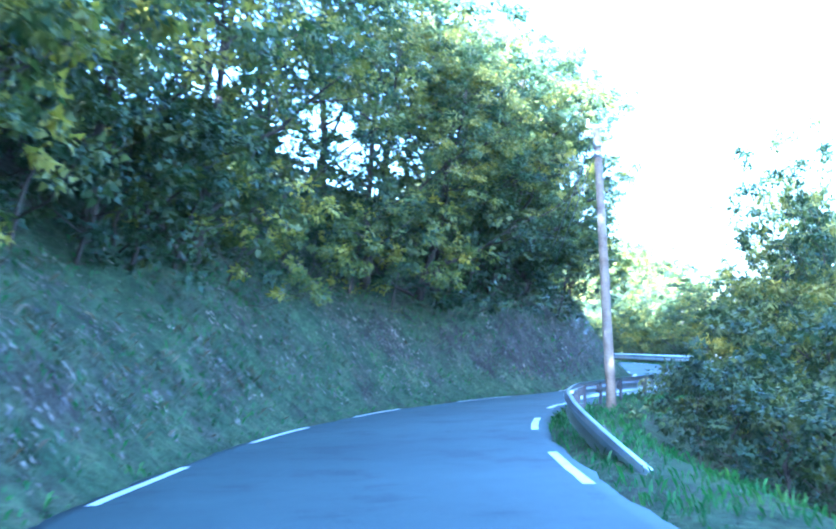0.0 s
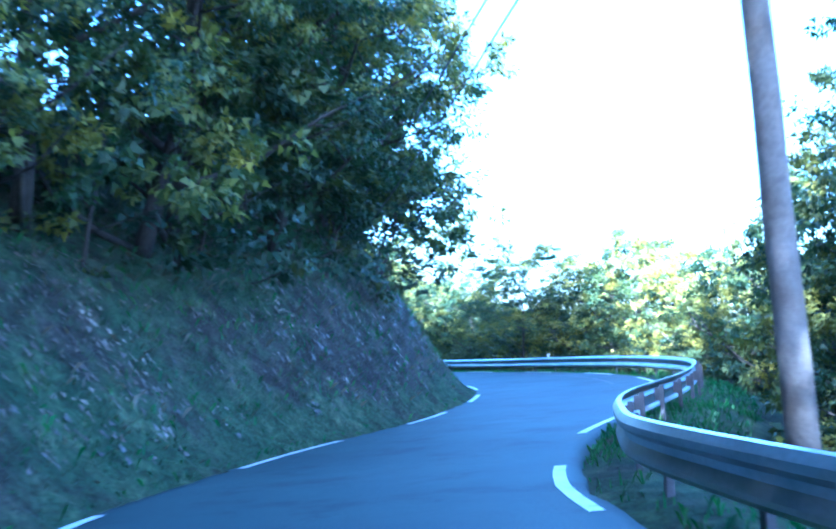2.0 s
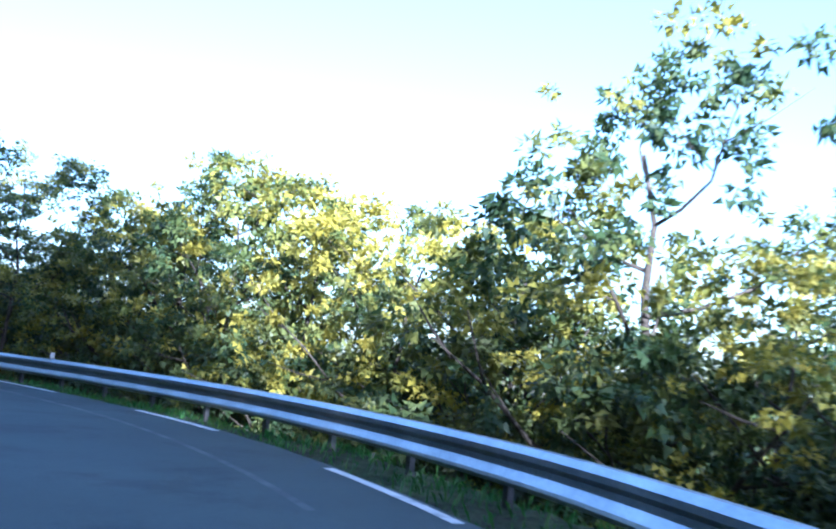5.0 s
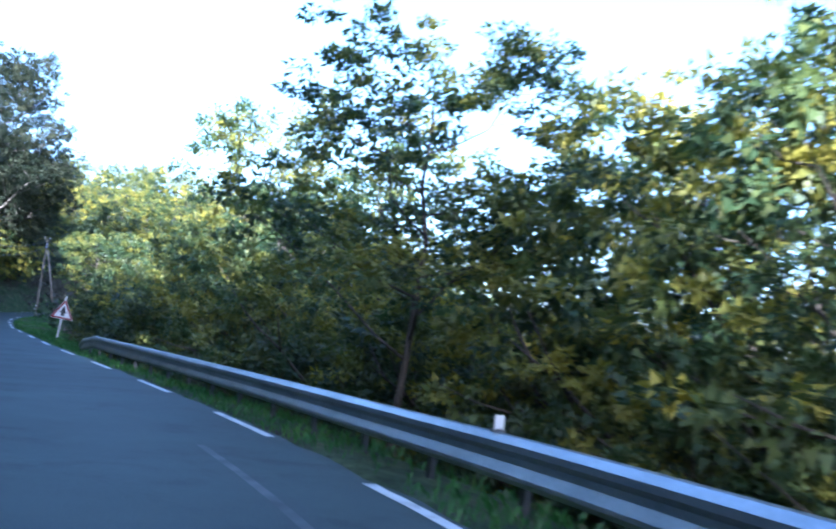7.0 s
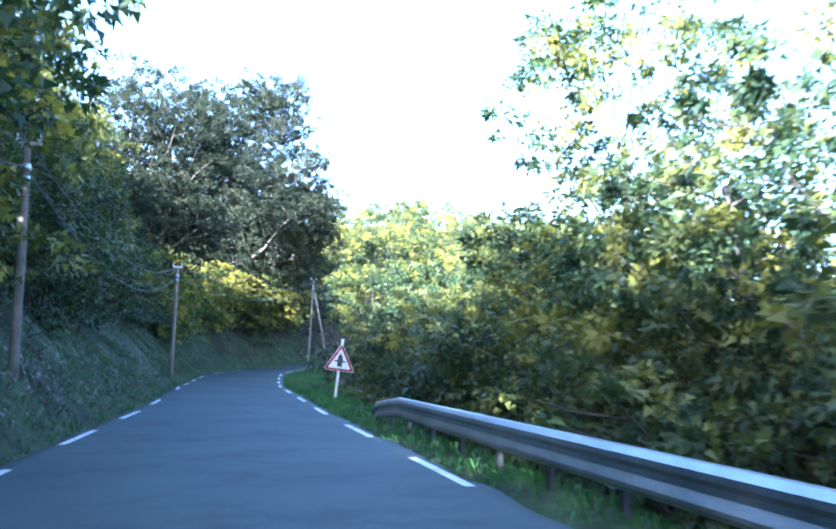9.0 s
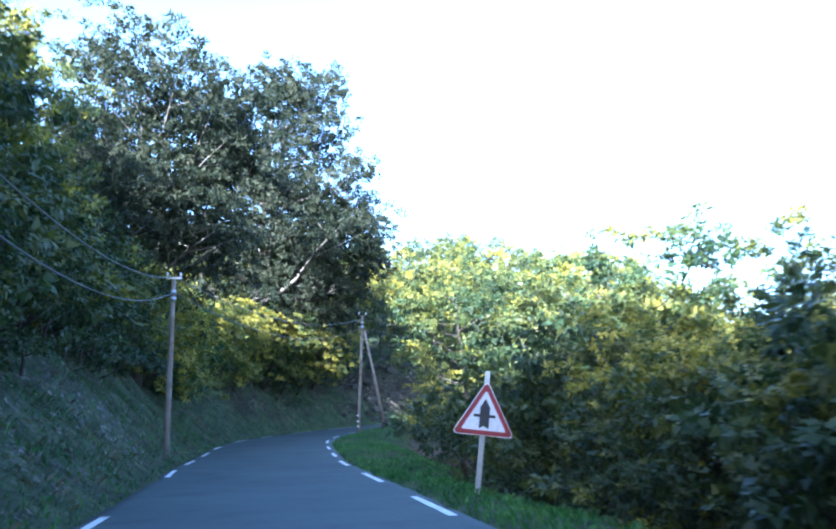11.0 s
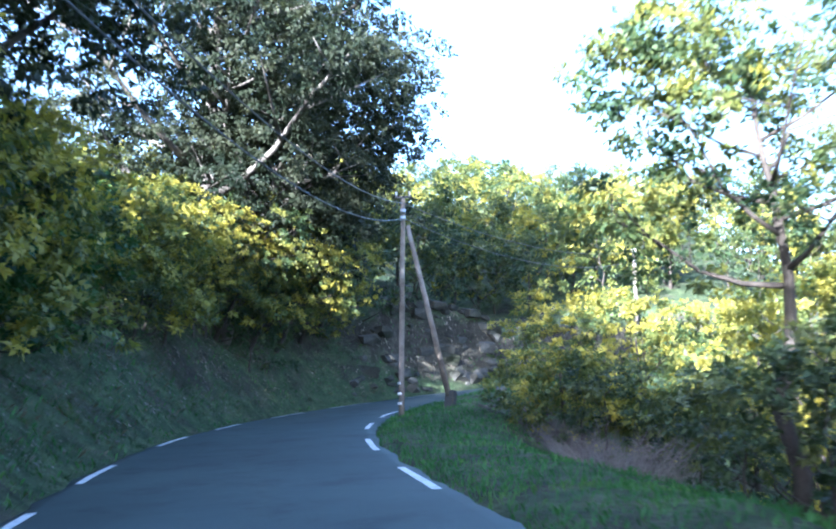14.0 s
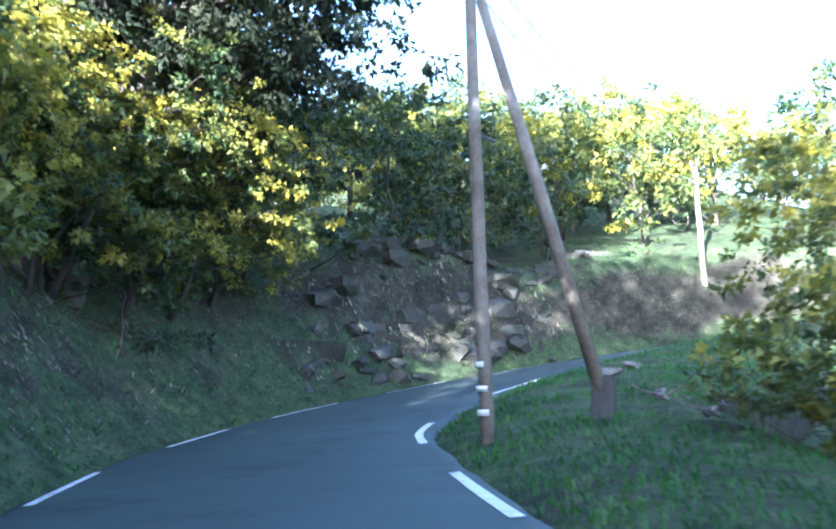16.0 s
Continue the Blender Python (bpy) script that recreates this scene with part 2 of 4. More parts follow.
def tube(path, radii, sides=8, cap=True):
    """Vertices and faces of a tapering tube along the points of path."""
    path = [Vector(p) for p in path]
    verts, faces = [], []
    for i, p in enumerate(path):
        d = (path[min(i + 1, len(path) - 1)] - path[max(i - 1, 0)]).normalized()
        a = d.orthogonal().normalized() if i == 0 else (a - d * a.dot(d)).normalized()
        b = d.cross(a)
        for k in range(sides):
            w = 2 * math.pi * k / sides
            verts.append(p + (a * math.cos(w) + b * math.sin(w)) * radii[i])
    for i in range(len(path) - 1):
        for k in range(sides):
            q = (k + 1) % sides
            faces.append((i * sides + k, i * sides + q, (i + 1) * sides + q, (i + 1) * sides + k))
    if cap:
        faces.append(tuple(range(sides))[::-1])
        faces.append(tuple(range((len(path) - 1) * sides, len(path) * sides)))
    return verts, faces


def tubes(parts):
    verts, faces = [], []
    for v, f in parts:
        n = len(verts)
        verts += v
        faces += [tuple(i + n for i in q) for q in f]
    return verts, faces


# ---- the road's line: its right-hand edge line, x, y, z ----
EDGE = [(95, -8, 0), (75, -0.5, 0), (58, 6.4, 0), (45.3, 12.0, 0), (39.23, 14.62, 0.02), (33.33, 17.57, 0.06), (27.96, 21.1, 0.06),
        (25.69, 23.2, 0.06), (23.54, 25.87, 0.1), (20.16, 31.29, 0.18), (16.07, 36.49, 0.33), (11.03, 40.69, 0.44), (5.39, 43.91, 0.5),
        (-0.52, 46.56, 0.54), (-6.78, 48.96, 0.61), (-12.92, 51.13, 0.69), (-19.14, 53.28, 0.77), (-25.26, 55.4, 0.86), (-34.6, 58.75, 1.02),
        (-44.06, 62.14, 1.19), (-49.94, 64.5, 1.28), (-55.77, 66.89, 1.42), (-61.55, 69.31, 1.59), (-66.9, 71.94, 1.8), (-72.48, 75.3, 2.0),
        (-74.9, 77.14, 2.15), (-77.5, 80.5, 2.5), (-79, 84.5, 2.95), (-79.3, 89, 3.45), (-78, 94, 4.0), (-74, 100, 4.7), (-66, 106, 5.5)]


def curve_through(points, step):
    """Catmull-Rom through the points, resampled at even steps of length."""
    p = np.array(points, float)
    p = np.vstack([2 * p[0] - p[1], p, 2 * p[-1] - p[-2]])
    out = []
    for i in range(1, len(p) - 2):
        for u in np.linspace(0, 1, 24, endpoint=False):
            a, b, c, d = p[i - 1:i + 3]
            out.append(0.5 * (2 * b + (c - a) * u + (2 * a - 5 * b + 4 * c - d) * u * u + (3 * b - a - 3 * c + d) * u ** 3))
    out = np.array(out + [p[-2]])
    s = np.r_[0, np.cumsum(np.linalg.norm(np.diff(out[:, :2], axis=0), axis=1))]
    at = np.arange(0, s[-1], step)
    return np.stack([np.interp(at, s, out[:, k]) for k in range(out.shape[1])], 1), at


STEP = 0.5
RIGHT, S = curve_through(EDGE, STEP)
tangent = np.gradient(RIGHT[:, :2], axis=0)
tangent /= np.linalg.norm(tangent, axis=1)[:, None]
kernel = np.ones(7) / 7
tangent = np.stack([np.convolve(np.pad(tangent[:, k], 3, mode="edge"), kernel, "valid") for k in (0, 1)], 1)
tangent /= np.linalg.norm(tangent, axis=1)[:, None]
TO_LEFT = np.stack([-tangent[:, 1], tangent[:, 0]], 1)


def station(x, y):
    """The length along the road beside a place."""
    return S[np.argmin((RIGHT[:, 0] - x) ** 2 + (RIGHT[:, 1] - y) ** 2)]


S_D1, S_BEND, S_R1, S_B, S_END = station(39.2, 14.6), station(16.1, 36.5), station(-6.8, 49), station(-50, 64.5), station(-75, 77)
WIDTH = np.interp(S - S_D1, [0, 6, 12, 18, 22, 32, 50, 64, 71, 80, 95, 108, 115, 127, 133, 150],
                  [4.34, 4.08, 3.85, 3.72, 3.8, 4.2, 4.45, 4.5, 4.3, 3.95, 3.8, 4.05, 4.17, 4.07, 4.1, 4.4])


def beside(s, off):
    """A place at length s, off metres to the right of the right-hand edge line (left: negative), at the road's height."""
    x, y, z = (float(np.interp(s, S, RIGHT[:, k])) for k in range(3))
    a, b = (float(np.interp(s, S, TO_LEFT[:, k])) for k in range(2))
    w = float(np.interp(s, S, WIDTH))
    fall = 0.13 * min(max(off / w, -1.1), 0.1)
    return Vector((x - a * off, y - b * off, z + fall))


def heading(s):
    a, b = (float(np.interp(s, S, tangent[:, k])) for k in range(2))
    return math.degrees(math.atan2(-a, b))


# ---- ground ----
CENTRE = RIGHT[:, :2] + TO_LEFT * (WIDTH / 2)[:, None]
BANK_H = lambda s: np.interp(s, [0, S_D1, S_BEND - 14, S_BEND - 4, S_BEND + 6, S_R1, S_B - 20, S_B, S_END, S_END + 20],
                             [2.2, 2.3, 2.6, 3.0, 2.6, 2.2, 1.8, 2.4, 3.3, 3.2])
BANK_S = lambda s: np.interp(s, [0, S_D1, S_BEND - 14, S_BEND - 4, S_BEND + 6, S_R1, S_B - 20, S_B, S_END, S_END + 7, S_END + 12],
                             [1.0, 1.05, 1.2, 1.6, 1.2, 0.9, 0.75, 0.9, 1.05, 1.2, 2.2])
HILL = lambda s: np.interp(s, [0, S_BEND, S_R1, S_B, S_END, S_END + 8], [0.46, 0.48, 0.46, 0.42, 0.36, 0.26])
SHELF = lambda s: np.interp(s, [0, S_R1, S_B - 20, S_B - 8, S_B + 10, S_END - 8, S_END + 5], [1.3, 1.3, 1.5, 1.9, 2.3, 3.0, 4.5])
HUMP = lambda s: np.interp(s, [S_B, S_B + 15, S_END - 5, S_END + 4], [0.0, 0.07, 0.24, 0.28])
DROP = lambda s: np.interp(s, [0, S_BEND, S_R1, S_B - 8, S_B + 10, S_END, S_END + 10], [0.62, 0.66, 0.70, 0.55, 0.5, 0.45, 0.3])
DEEP = lambda s: np.interp(s, [0, S_R1, S_B, S_END, S_END + 10], [7.0, 7.5, 5.0, 3.6, 2.6])


def smooth_noise(x, y, scale, seed):
    """Value noise on a grid, numpy only."""
    g = np.random.default_rng(seed).random((256, 256))
    u, v = x / scale, y / scale
    i, j = np.floor(u).astype(int), np.floor(v).astype(int)
    fu, fv = u - i, v - j
    fu, fv = fu * fu * (3 - 2 * fu), fv * fv * (3 - 2 * fv)
    q = lambda a, b: g[a % 256, b % 256]
    return (q(i, j) * (1 - fu) + q(i + 1, j) * fu) * (1 - fv) + (q(i, j + 1) * (1 - fu) + q(i + 1, j + 1) * fu) * fv - 0.5


def ground_height(x, y):
    x, y = np.asarray(x, float), np.asarray(y, float)
    k = np.empty(x.shape, int)
    flat_x, flat_y, flat_k = x.ravel(), y.ravel(), k.ravel()
    for i in range(0, flat_x.size, 20000):
        d2 = (flat_x[i:i + 20000, None] - CENTRE[None, :, 0]) ** 2 + (flat_y[i:i + 20000, None] - CENTRE[None, :, 1]) ** 2
        flat_k[i:i + 20000] = d2.argmin(1)
    k = flat_k.reshape(x.shape)
    dx, dy = x - CENTRE[k, 0], y - CENTRE[k, 1]
    lat = -(dx * TO_LEFT[k, 0] + dy * TO_LEFT[k, 1])
    dist = np.hypot(dx, dy)
    side = np.where(lat >= 0, 1.0, -1.0)
    e = dist - WIDTH[k] / 2 - 0.15                       # metres past the asphalt's edge
    s, z0 = S[k], RIGHT[k, 2]
    rough = smooth_noise(x, y, 0.9, 1) * 0.22 + smooth_noise(x, y, 2.7, 2) * 0.5 + smooth_noise(x, y, 9.0, 3) * 1.2
    rise = BANK_H(s) * (1 + 0.5 * smooth_noise(x, y, 6.0, 6))
    face = np.maximum(e - 0.25, 0) * BANK_S(s)
    top = rise / BANK_S(s)
    left = np.minimum(face, rise) + np.maximum(e - 0.25 - top, 0) * HILL(s) * np.exp(-np.maximum(e - 60, 0) / 120)
    left = np.where(e > 120, np.minimum(left, 34 + 0 * left), left) - 0.13
    left = left + np.interp(s, [S_D1 - 4, S_D1 + 12, S_BEND - 8, S_BEND + 14, S_B + 6, S_END - 12, S_END + 2], [3.2, 2.8, 1.2, 2.4, 2.3, 2.0, 0.0]) * np.exp(-((e - 6.8) / 2.1) ** 2)      # a swell above the bank, added behind the trees to keep sun off the road
    worn = smooth_noise(x, y, 1.3, 11) * 0.30 + smooth_noise(x, y, 3.6, 12) * 0.35
    left = left + (rough * 0.75 + worn) * np.clip((e - 0.3) / 1.4, 0, 1)
    shelf = SHELF(s)
    right = HUMP(s) * np.clip(e / 1.2, 0, 1) * np.clip((shelf - e) / 1.5 + 0.6, 0, 1) - 0.05 * np.clip(e, 0, shelf)
    right = right - DEEP(s) * (1 - np.exp(-np.maximum(e - shelf, 0) * DROP(s) / DEEP(s)))
    right = right + rough * np.clip((e - 0.4) / 3.0, 0, 1) * 0.7
    brow = 112 + np.maximum(-75 - x, 0) * 0.8            # the hill ends here and falls to the valley
    over = 1 / (1 + np.exp(-np.clip((y - brow) / 6.0, -30, 30)))
    left = left * (1 - over) - 9.0 * over
    z = np.where(side < 0, left, right)
    under = np.clip(1 - e / 0.30, 0, 1)
    return z0 + z * (1 - under) - 0.22 * np.clip(1 - (e + 0.05) / 0.25, 0, 1)


def lines_of(lo, hi, step, far):
    inner = np.arange(lo, hi + step / 2, step)
    out, d, v = [], step, 0.0
    while v < far:
        d *= 1.35
        v += d
        out.append(v)
    return np.r_[lo - np.array(out[::-1]), inner, hi + np.array(out)]


def build_ground():
    xs, ys = lines_of(-108, 58, 0.52, 2500), lines_of(-6, 112, 0.52, 2500)
    gx, gy = np.meshgrid(xs, ys)
    gz = ground_height(gx, gy)
    nx, ny = len(xs), len(ys)
    me = bpy.data.meshes.new("ground")
    me.vertices.add(nx * ny)
    me.vertices.foreach_set("co", np.stack([gx, gy, gz], -1).astype(np.float32).ravel())
    i = (np.arange(ny - 1)[:, None] * nx + np.arange(nx - 1)[None, :]).ravel()
    quad = np.stack([i, i + 1, i + nx + 1, i + nx], 1).astype(np.int32)
    me.loops.add(quad.size)
    me.loops.foreach_set("vertex_index", quad.ravel())
    me.polygons.add(len(quad))
    me.polygons.foreach_set("loop_start", np.arange(0, quad.size, 4, dtype=np.int32))
    me.update(calc_edges=True)
    me.materials.append(hillside)
    me.shade_smooth()
    return tagged(new("ground", me), "hillside of earth, dead leaves and rough grass beside the road", "hillside", kind="structure")


build_ground()


def gz(x, y):
    return float(ground_height(np.array([x]), np.array([y]))[0])


def sweep(profile, s0, s1, step, name, mat, smooth=False, wave=0.0):
    """A strip along the road: the profile's points are (offset from the right-hand line, or from the left one where w is set; height)."""
    stations = np.arange(s0, s1 + step / 2, step)
    verts, faces, n = [], [], len(profile)
    for s in stations:
        w = float(np.interp(s, S, WIDTH))
        for off, h, from_left in profile:
            o = off - w if from_left else off
            if wave and h == 0 and abs(off) > 0.1:
                o += wave * (noise.noise((s * 0.7, off, 3.0)) + 0.6 * noise.noise((s * 2.3, off, 7.0)))
            p = beside(s, o)
            verts.append((p.x, p.y, p.z + h))
    for i in range(len(stations) - 1):
        for k in range(n - 1):
            faces.append((i * n + k, i * n + k + 1, (i + 1) * n + k + 1, (i + 1) * n + k))
    return mesh_of(name, verts, faces, mat, smooth)


road = tagged(new("road", sweep([(-0.26, -0.3, 1), (-0.17, 0.0, 1), (0.0, 0.012, 1), (1.2, 0.02, 1), (-1.2, 0.02, 0), (0.0, 0.012, 0), (0.17, 0.0, 0), (0.26, -0.3, 0)],
                                 0, S[-1] - 1, 0.5, "road", asphalt, True, 0.10)), "narrow grey asphalt road curving along the hillside", "road", kind="structure")


def dashes(start, offset_left, first, count, period, length=3.0):
    for k in range(first, first + count):
        s0 = start + period * k
        if s0 < 2 or s0 + 3 > S[-1] - 3:
            continue
        verts, faces, n = [], [], 8
        for i in range(n + 1):
            s = s0 + length * i / n
            w = float(np.interp(s, S, WIDTH))
            for o in (-0.054, 0.054):
                p = beside(s, o - (w if offset_left else 0) + 0.012 * noise.noise((s * 5, o * 40, 1.0)))
                verts.append((p.x, p.y, p.z + 0.019))
        for i in range(n):
            faces.append((2 * i, 2 * i + 1, 2 * i + 3, 2 * i + 2))
        ob = new("edge_dash", mesh_of("edge_dash", verts, faces, line_paint))
        ob.parent = road


dashes(S_D1, False, -6, 32, 6.52)
dashes(S_D1 - 0.2, True, -5, 13, 6.05)
dashes(S_D1 + 9.89 * 6.5, True, -1, 5, 6.4)
dashes(S_D1 + 14.68 * 6.5, True, 0, 4, 6.22)
dashes(S_D1 + 121.4, True, 0, 2, 6.15)
dashes(S_D1 + 133.1, True, 0, 4, 3.5, 2.0)
faded = new("faded_line", sweep([(-0.99, 0.0205, 0), (-0.91, 0.0205, 0)], S_D1 + 33, S_D1 + 51, 0.5, "faded_line", old_paint))
faded.parent = road


# ---- guard rail ----
RAIL = [(0.0, 0.178), (0.045, 0.172), (0.085, 0.118), (0.085, 0.07), (0.022, 0.022), (0.022, -0.03), (0.062, -0.105), (0.07, -0.135), (0.04, -0.172), (0.0, -0.178)]
rail_root = tagged(new("guard_rail"), "galvanised steel guard rail on steel posts along the outer road edge", "guard rail")
RAIL_S0, RAIL_S1 = S_D1 + 0.9, station(-24.2, 55.0)
rail_root.location = beside(RAIL_S0, 0.8)


def rail_mid(s):
    """The middle of the beam at length s; both ends dip into the verge."""
    off = float(np.interp(s, [RAIL_S0, RAIL_S0 + 5, S_BEND - 8, S_BEND], [0.75, 0.55, 0.65, 0.9]))
    top = float(np.interp(s, [RAIL_S0, RAIL_S0 + 2.2, RAIL_S0 + 5.5, RAIL_S1 - 3, RAIL_S1 - 0.6, RAIL_S1], [0.02, 0.22, 0.5, 0.52, 0.36, 0.2]))
    p = beside(s, off)
    p.z += top - 0.175
    return p, off


def rail_section(s0, s1):
    verts, faces, n = [], [], len(RAIL)
    steps = 8
    shell = [(d, h) for d, h in RAIL] + [(d - 0.006, h) for d, h in RAIL[::-1]]
    n = len(shell)
    for i in range(steps + 1):
        s = s0 + (s1 - s0) * i / steps
        p, _ = rail_mid(s)
        a = Vector((float(np.interp(s, S, TO_LEFT[:, 0])), float(np.interp(s, S, TO_LEFT[:, 1])), 0))
        for d, h in shell:
            verts.append(p + a * d + Vector((0, 0, h)) - rail_root.location)
    for i in range(steps):
        for k in range(n):
            q = (k + 1) % n
            faces.append((i * n + k, i * n + q, (i + 1) * n + q, (i + 1) * n + k))
    faces += [tuple(range(n)), tuple(range(steps * n, (steps + 1) * n))[::-1]]
    return mesh_of("rail_beam", verts, faces, galvanised)


s = RAIL_S0
while s < RAIL_S1 - 0.5:
    part("rail_beam", rail_section(s, min(s + 4.06, RAIL_S1)), rail_root, "corrugated galvanised beam")
    s += 4.0
bm = bmesh.new()
box(bm, -0.05, 0.05, -0.03, 0.03, -1.0, 0.13, 0.006)
box(bm, -0.02, 0.02, 0.03, 0.10, -0.09, 0.09, 0.004)
post_mesh = from_bm("rail_post", bm, post_steel)
s = RAIL_S0 + 3.0
while s < RAIL_S1 - 0.6:
    p, off = rail_mid(s)
    a = Vector((float(np.interp(s, S, TO_LEFT[:, 0])), float(np.interp(s, S, TO_LEFT[:, 1])), 0))
    part("rail_post", post_mesh, rail_root, "", Matrix.Translation(p - a * 0.09 - rail_root.location) @ pose(0, 0, 0, 0, 0, heading(s) + 90))
    s += 2.0


def delineator(s, size=1.0):
    root = tagged(new("rail_reflector"), "small white reflector plate on the guard rail's top", "reflector", "rail reflectors")
    p, _ = rail_mid(s)
    root.matrix_world = Matrix.Translation(p + Vector((0, 0, 0.18))) @ pose(0, 0, 0, 0, 0, heading(s) + 8)
    bm = bmesh.new()
    box(bm, -0.055 * size, 0.055 * size, -0.008, 0.008, 0.02, 0.16 * size, 0.004)
    part("plate", from_bm("plate", bm, white_plate), root, "white plate")
    bm = bmesh.new()
    box(bm, -0.07, 0.05, -0.03, 0.03, -0.005, 0.02, 0.004)
    part("bracket", from_bm("bracket", bm, galvanised), root, "steel bracket")


delineator(station(4.04, 44.4) + 0.8, 0.8)


# ---- poles and wires ----
def wood_pole(base, top, r0, r1, label, arm=galvanised):
    base, top = Vector(base), Vector(top)
    root = tagged(new("utility_pole"), label, "utility pole", "utility poles")
    root.location = base
    h = top - base
    n = 9
    path = [h * (i / n) + Vector((0.02 * noise.noise((i * 0.6, base.x, 0)), 0.02 * noise.noise((i * 0.6, base.y, 5)), 0)) * (0 < i < n) for i in range(n + 1)]
    path[0] = path[0] - Vector((0, 0, 0.5))
    v, f = tube(path, [r0 + (r1 - r0) * i / n for i in range(n + 1)], 12)
    part("shaft", mesh_of("shaft", v, f, pole_wood, True), root, "weathered grey wooden shaft")
    if arm:
        bm = bmesh.new()
        box(bm, -0.22, 0.22, -0.03, 0.03, -0.025, 0.025, 0.008)
        s = station(base.x, base.y)
        turn = pose(0, 0, 0, 0, 0, heading(s))
        part("crossarm", from_bm("crossarm", bm, arm), root, "short crossarm", Matrix.Translation(h + Vector((0, 0, 0.05))) @ turn)
        for k in (-0.18, 0.18):
            v, f = tube([(0, 0, 0.0), (0, 0, 0.04), (0, 0, 0.07), (0, 0, 0.12)], [0.02, 0.035, 0.025, 0.03], 8)
            part("insulator", mesh_of("insulator", v, f, porcelain, True), root, "white insulator", Matrix.Translation(h + turn @ Vector((k, 0, 0.08))))
        v, f = tube([(0, 0, -0.06), (0, 0, 0.06)], [r1 + 0.014, r1 + 0.016], 12)
        for dz in (0.35, 0.55):
            part("band", mesh_of("band", v, f, galvanised, True), root, "steel band", Matrix.Translation(h * (1 - dz / h.length)))
    return root


POLE_0 = ((29.05, 21.9, gz(29.05, 21.9)), (28.95, 21.75, 5.85))
POLE_1 = ((-22.23, 48.55, gz(-22.23, 48.55)), (-22.24, 48.52, 5.2))
POLE_2 = ((-50.21, 59.61, gz(-50.21, 59.61)), (-50.22, 59.65, 6.15))
POLE_A = ((-71.44, 75.4, gz(-71.44, 75.4)), (-71.32, 75.49, 8.05))
POLE_F = ((-83.85, 95.08, gz(-83.85, 95.08)), (-83.85, 95.08, 9.3))
wood_pole(*POLE_0, 0.108, 0.08, "weathered wooden utility pole beside the guard rail")
wood_pole(*POLE_1, 0.085, 0.062, "slim wooden utility pole on the roadside bank")
wood_pole(*POLE_2, 0.09, 0.064, "grey wooden utility pole with a crossarm on the bank")
a_pole = wood_pole(*POLE_A, 0.085, 0.064, "wooden utility pole with a slanting brace at the bend", black_paint)
wood_pole(*POLE_F, 0.10, 0.08, "distant wooden utility pole among the trees")

FOOT = Vector((-70.55, 76.4, gz(-70.55, 76.4)))
a_base = Vector(POLE_A[0])
v, f = tube([FOOT + Vector((0, 0, 0.25)) - a_base, (FOOT + Vector((0, 0, 0.3))).lerp(Vector((-71.28, 75.6, 7.3)), 0.5) - a_base, Vector((-71.28, 75.6, 7.3)) - a_base], [0.08, 0.076, 0.062], 12)
part("brace", mesh_of("brace", v, f, pole_wood, True), a_pole, "slanting wooden brace")
bm = bmesh.new()
box(bm, -0.13, 0.13, -0.12, 0.12, -0.4, 0.48, 0.03)
part("brace_foot", from_bm("brace_foot", bm, concrete), a_pole, "concrete foot of the brace", Matrix.Translation(FOOT - a_base) @ pose(0, 0, 0, -8, 4, 35))
for dz in (0.35, 0.62, 0.9):
    v, f = tube([(0, 0, -0.035), (0, 0, 0.035)], [0.094, 0.0935], 12)
    part("pale_ring", mesh_of("pale_ring", v, f, white_plate, True), a_pole, "pale ring round the pole's foot", Matrix.Translation((0, 0, dz)))
v, f = tube([(0.02, 0.0, 5.3 - a_base.z + 0.4), (0.08, 0.35, 5.2 - a_base.z + 0.4)], [0.02, 0.02], 6)
part("stay_bar", mesh_of("stay_bar", v, f, post_steel), a_pole, "steel bar between pole and brace")


def wire(a, b, sag, label="thin dark grey telephone cable strung between poles", r=0.012):
    a, b = Vector(a), Vector(b)
    pts = [a.lerp(b, i / 24) - Vector((0, 0, sag * 4 * (i / 24) * (1 - i / 24))) for i in range(25)]
    v, f = tube([p - a for p in pts], [r] * 25, 5)
    ob = tagged(new("cable", mesh_of("cable", v, f, cable)), label, "cable", "telephone cables")
    ob.location = a


for dz, sag in ((0.08, 1.0), (-0.35, 1.25)):
    up = Vector((0, 0, dz))
    wire(Vector(POLE_0[1]) + up, Vector(POLE_1[1]) + up, sag * 1.4)
    wire(Vector(POLE_1[1]) + up, Vector(POLE_2[1]) + up, sag)
    wire(Vector(POLE_2[1]) + up, Vector(POLE_A[1]) + up - Vector((0, 0, 0.2)), sag * 0.75)
    wire(Vector(POLE_A[1]) + up - Vector((0, 0, 0.2)), Vector(POLE_F[1]) + up, sag * 0.6)


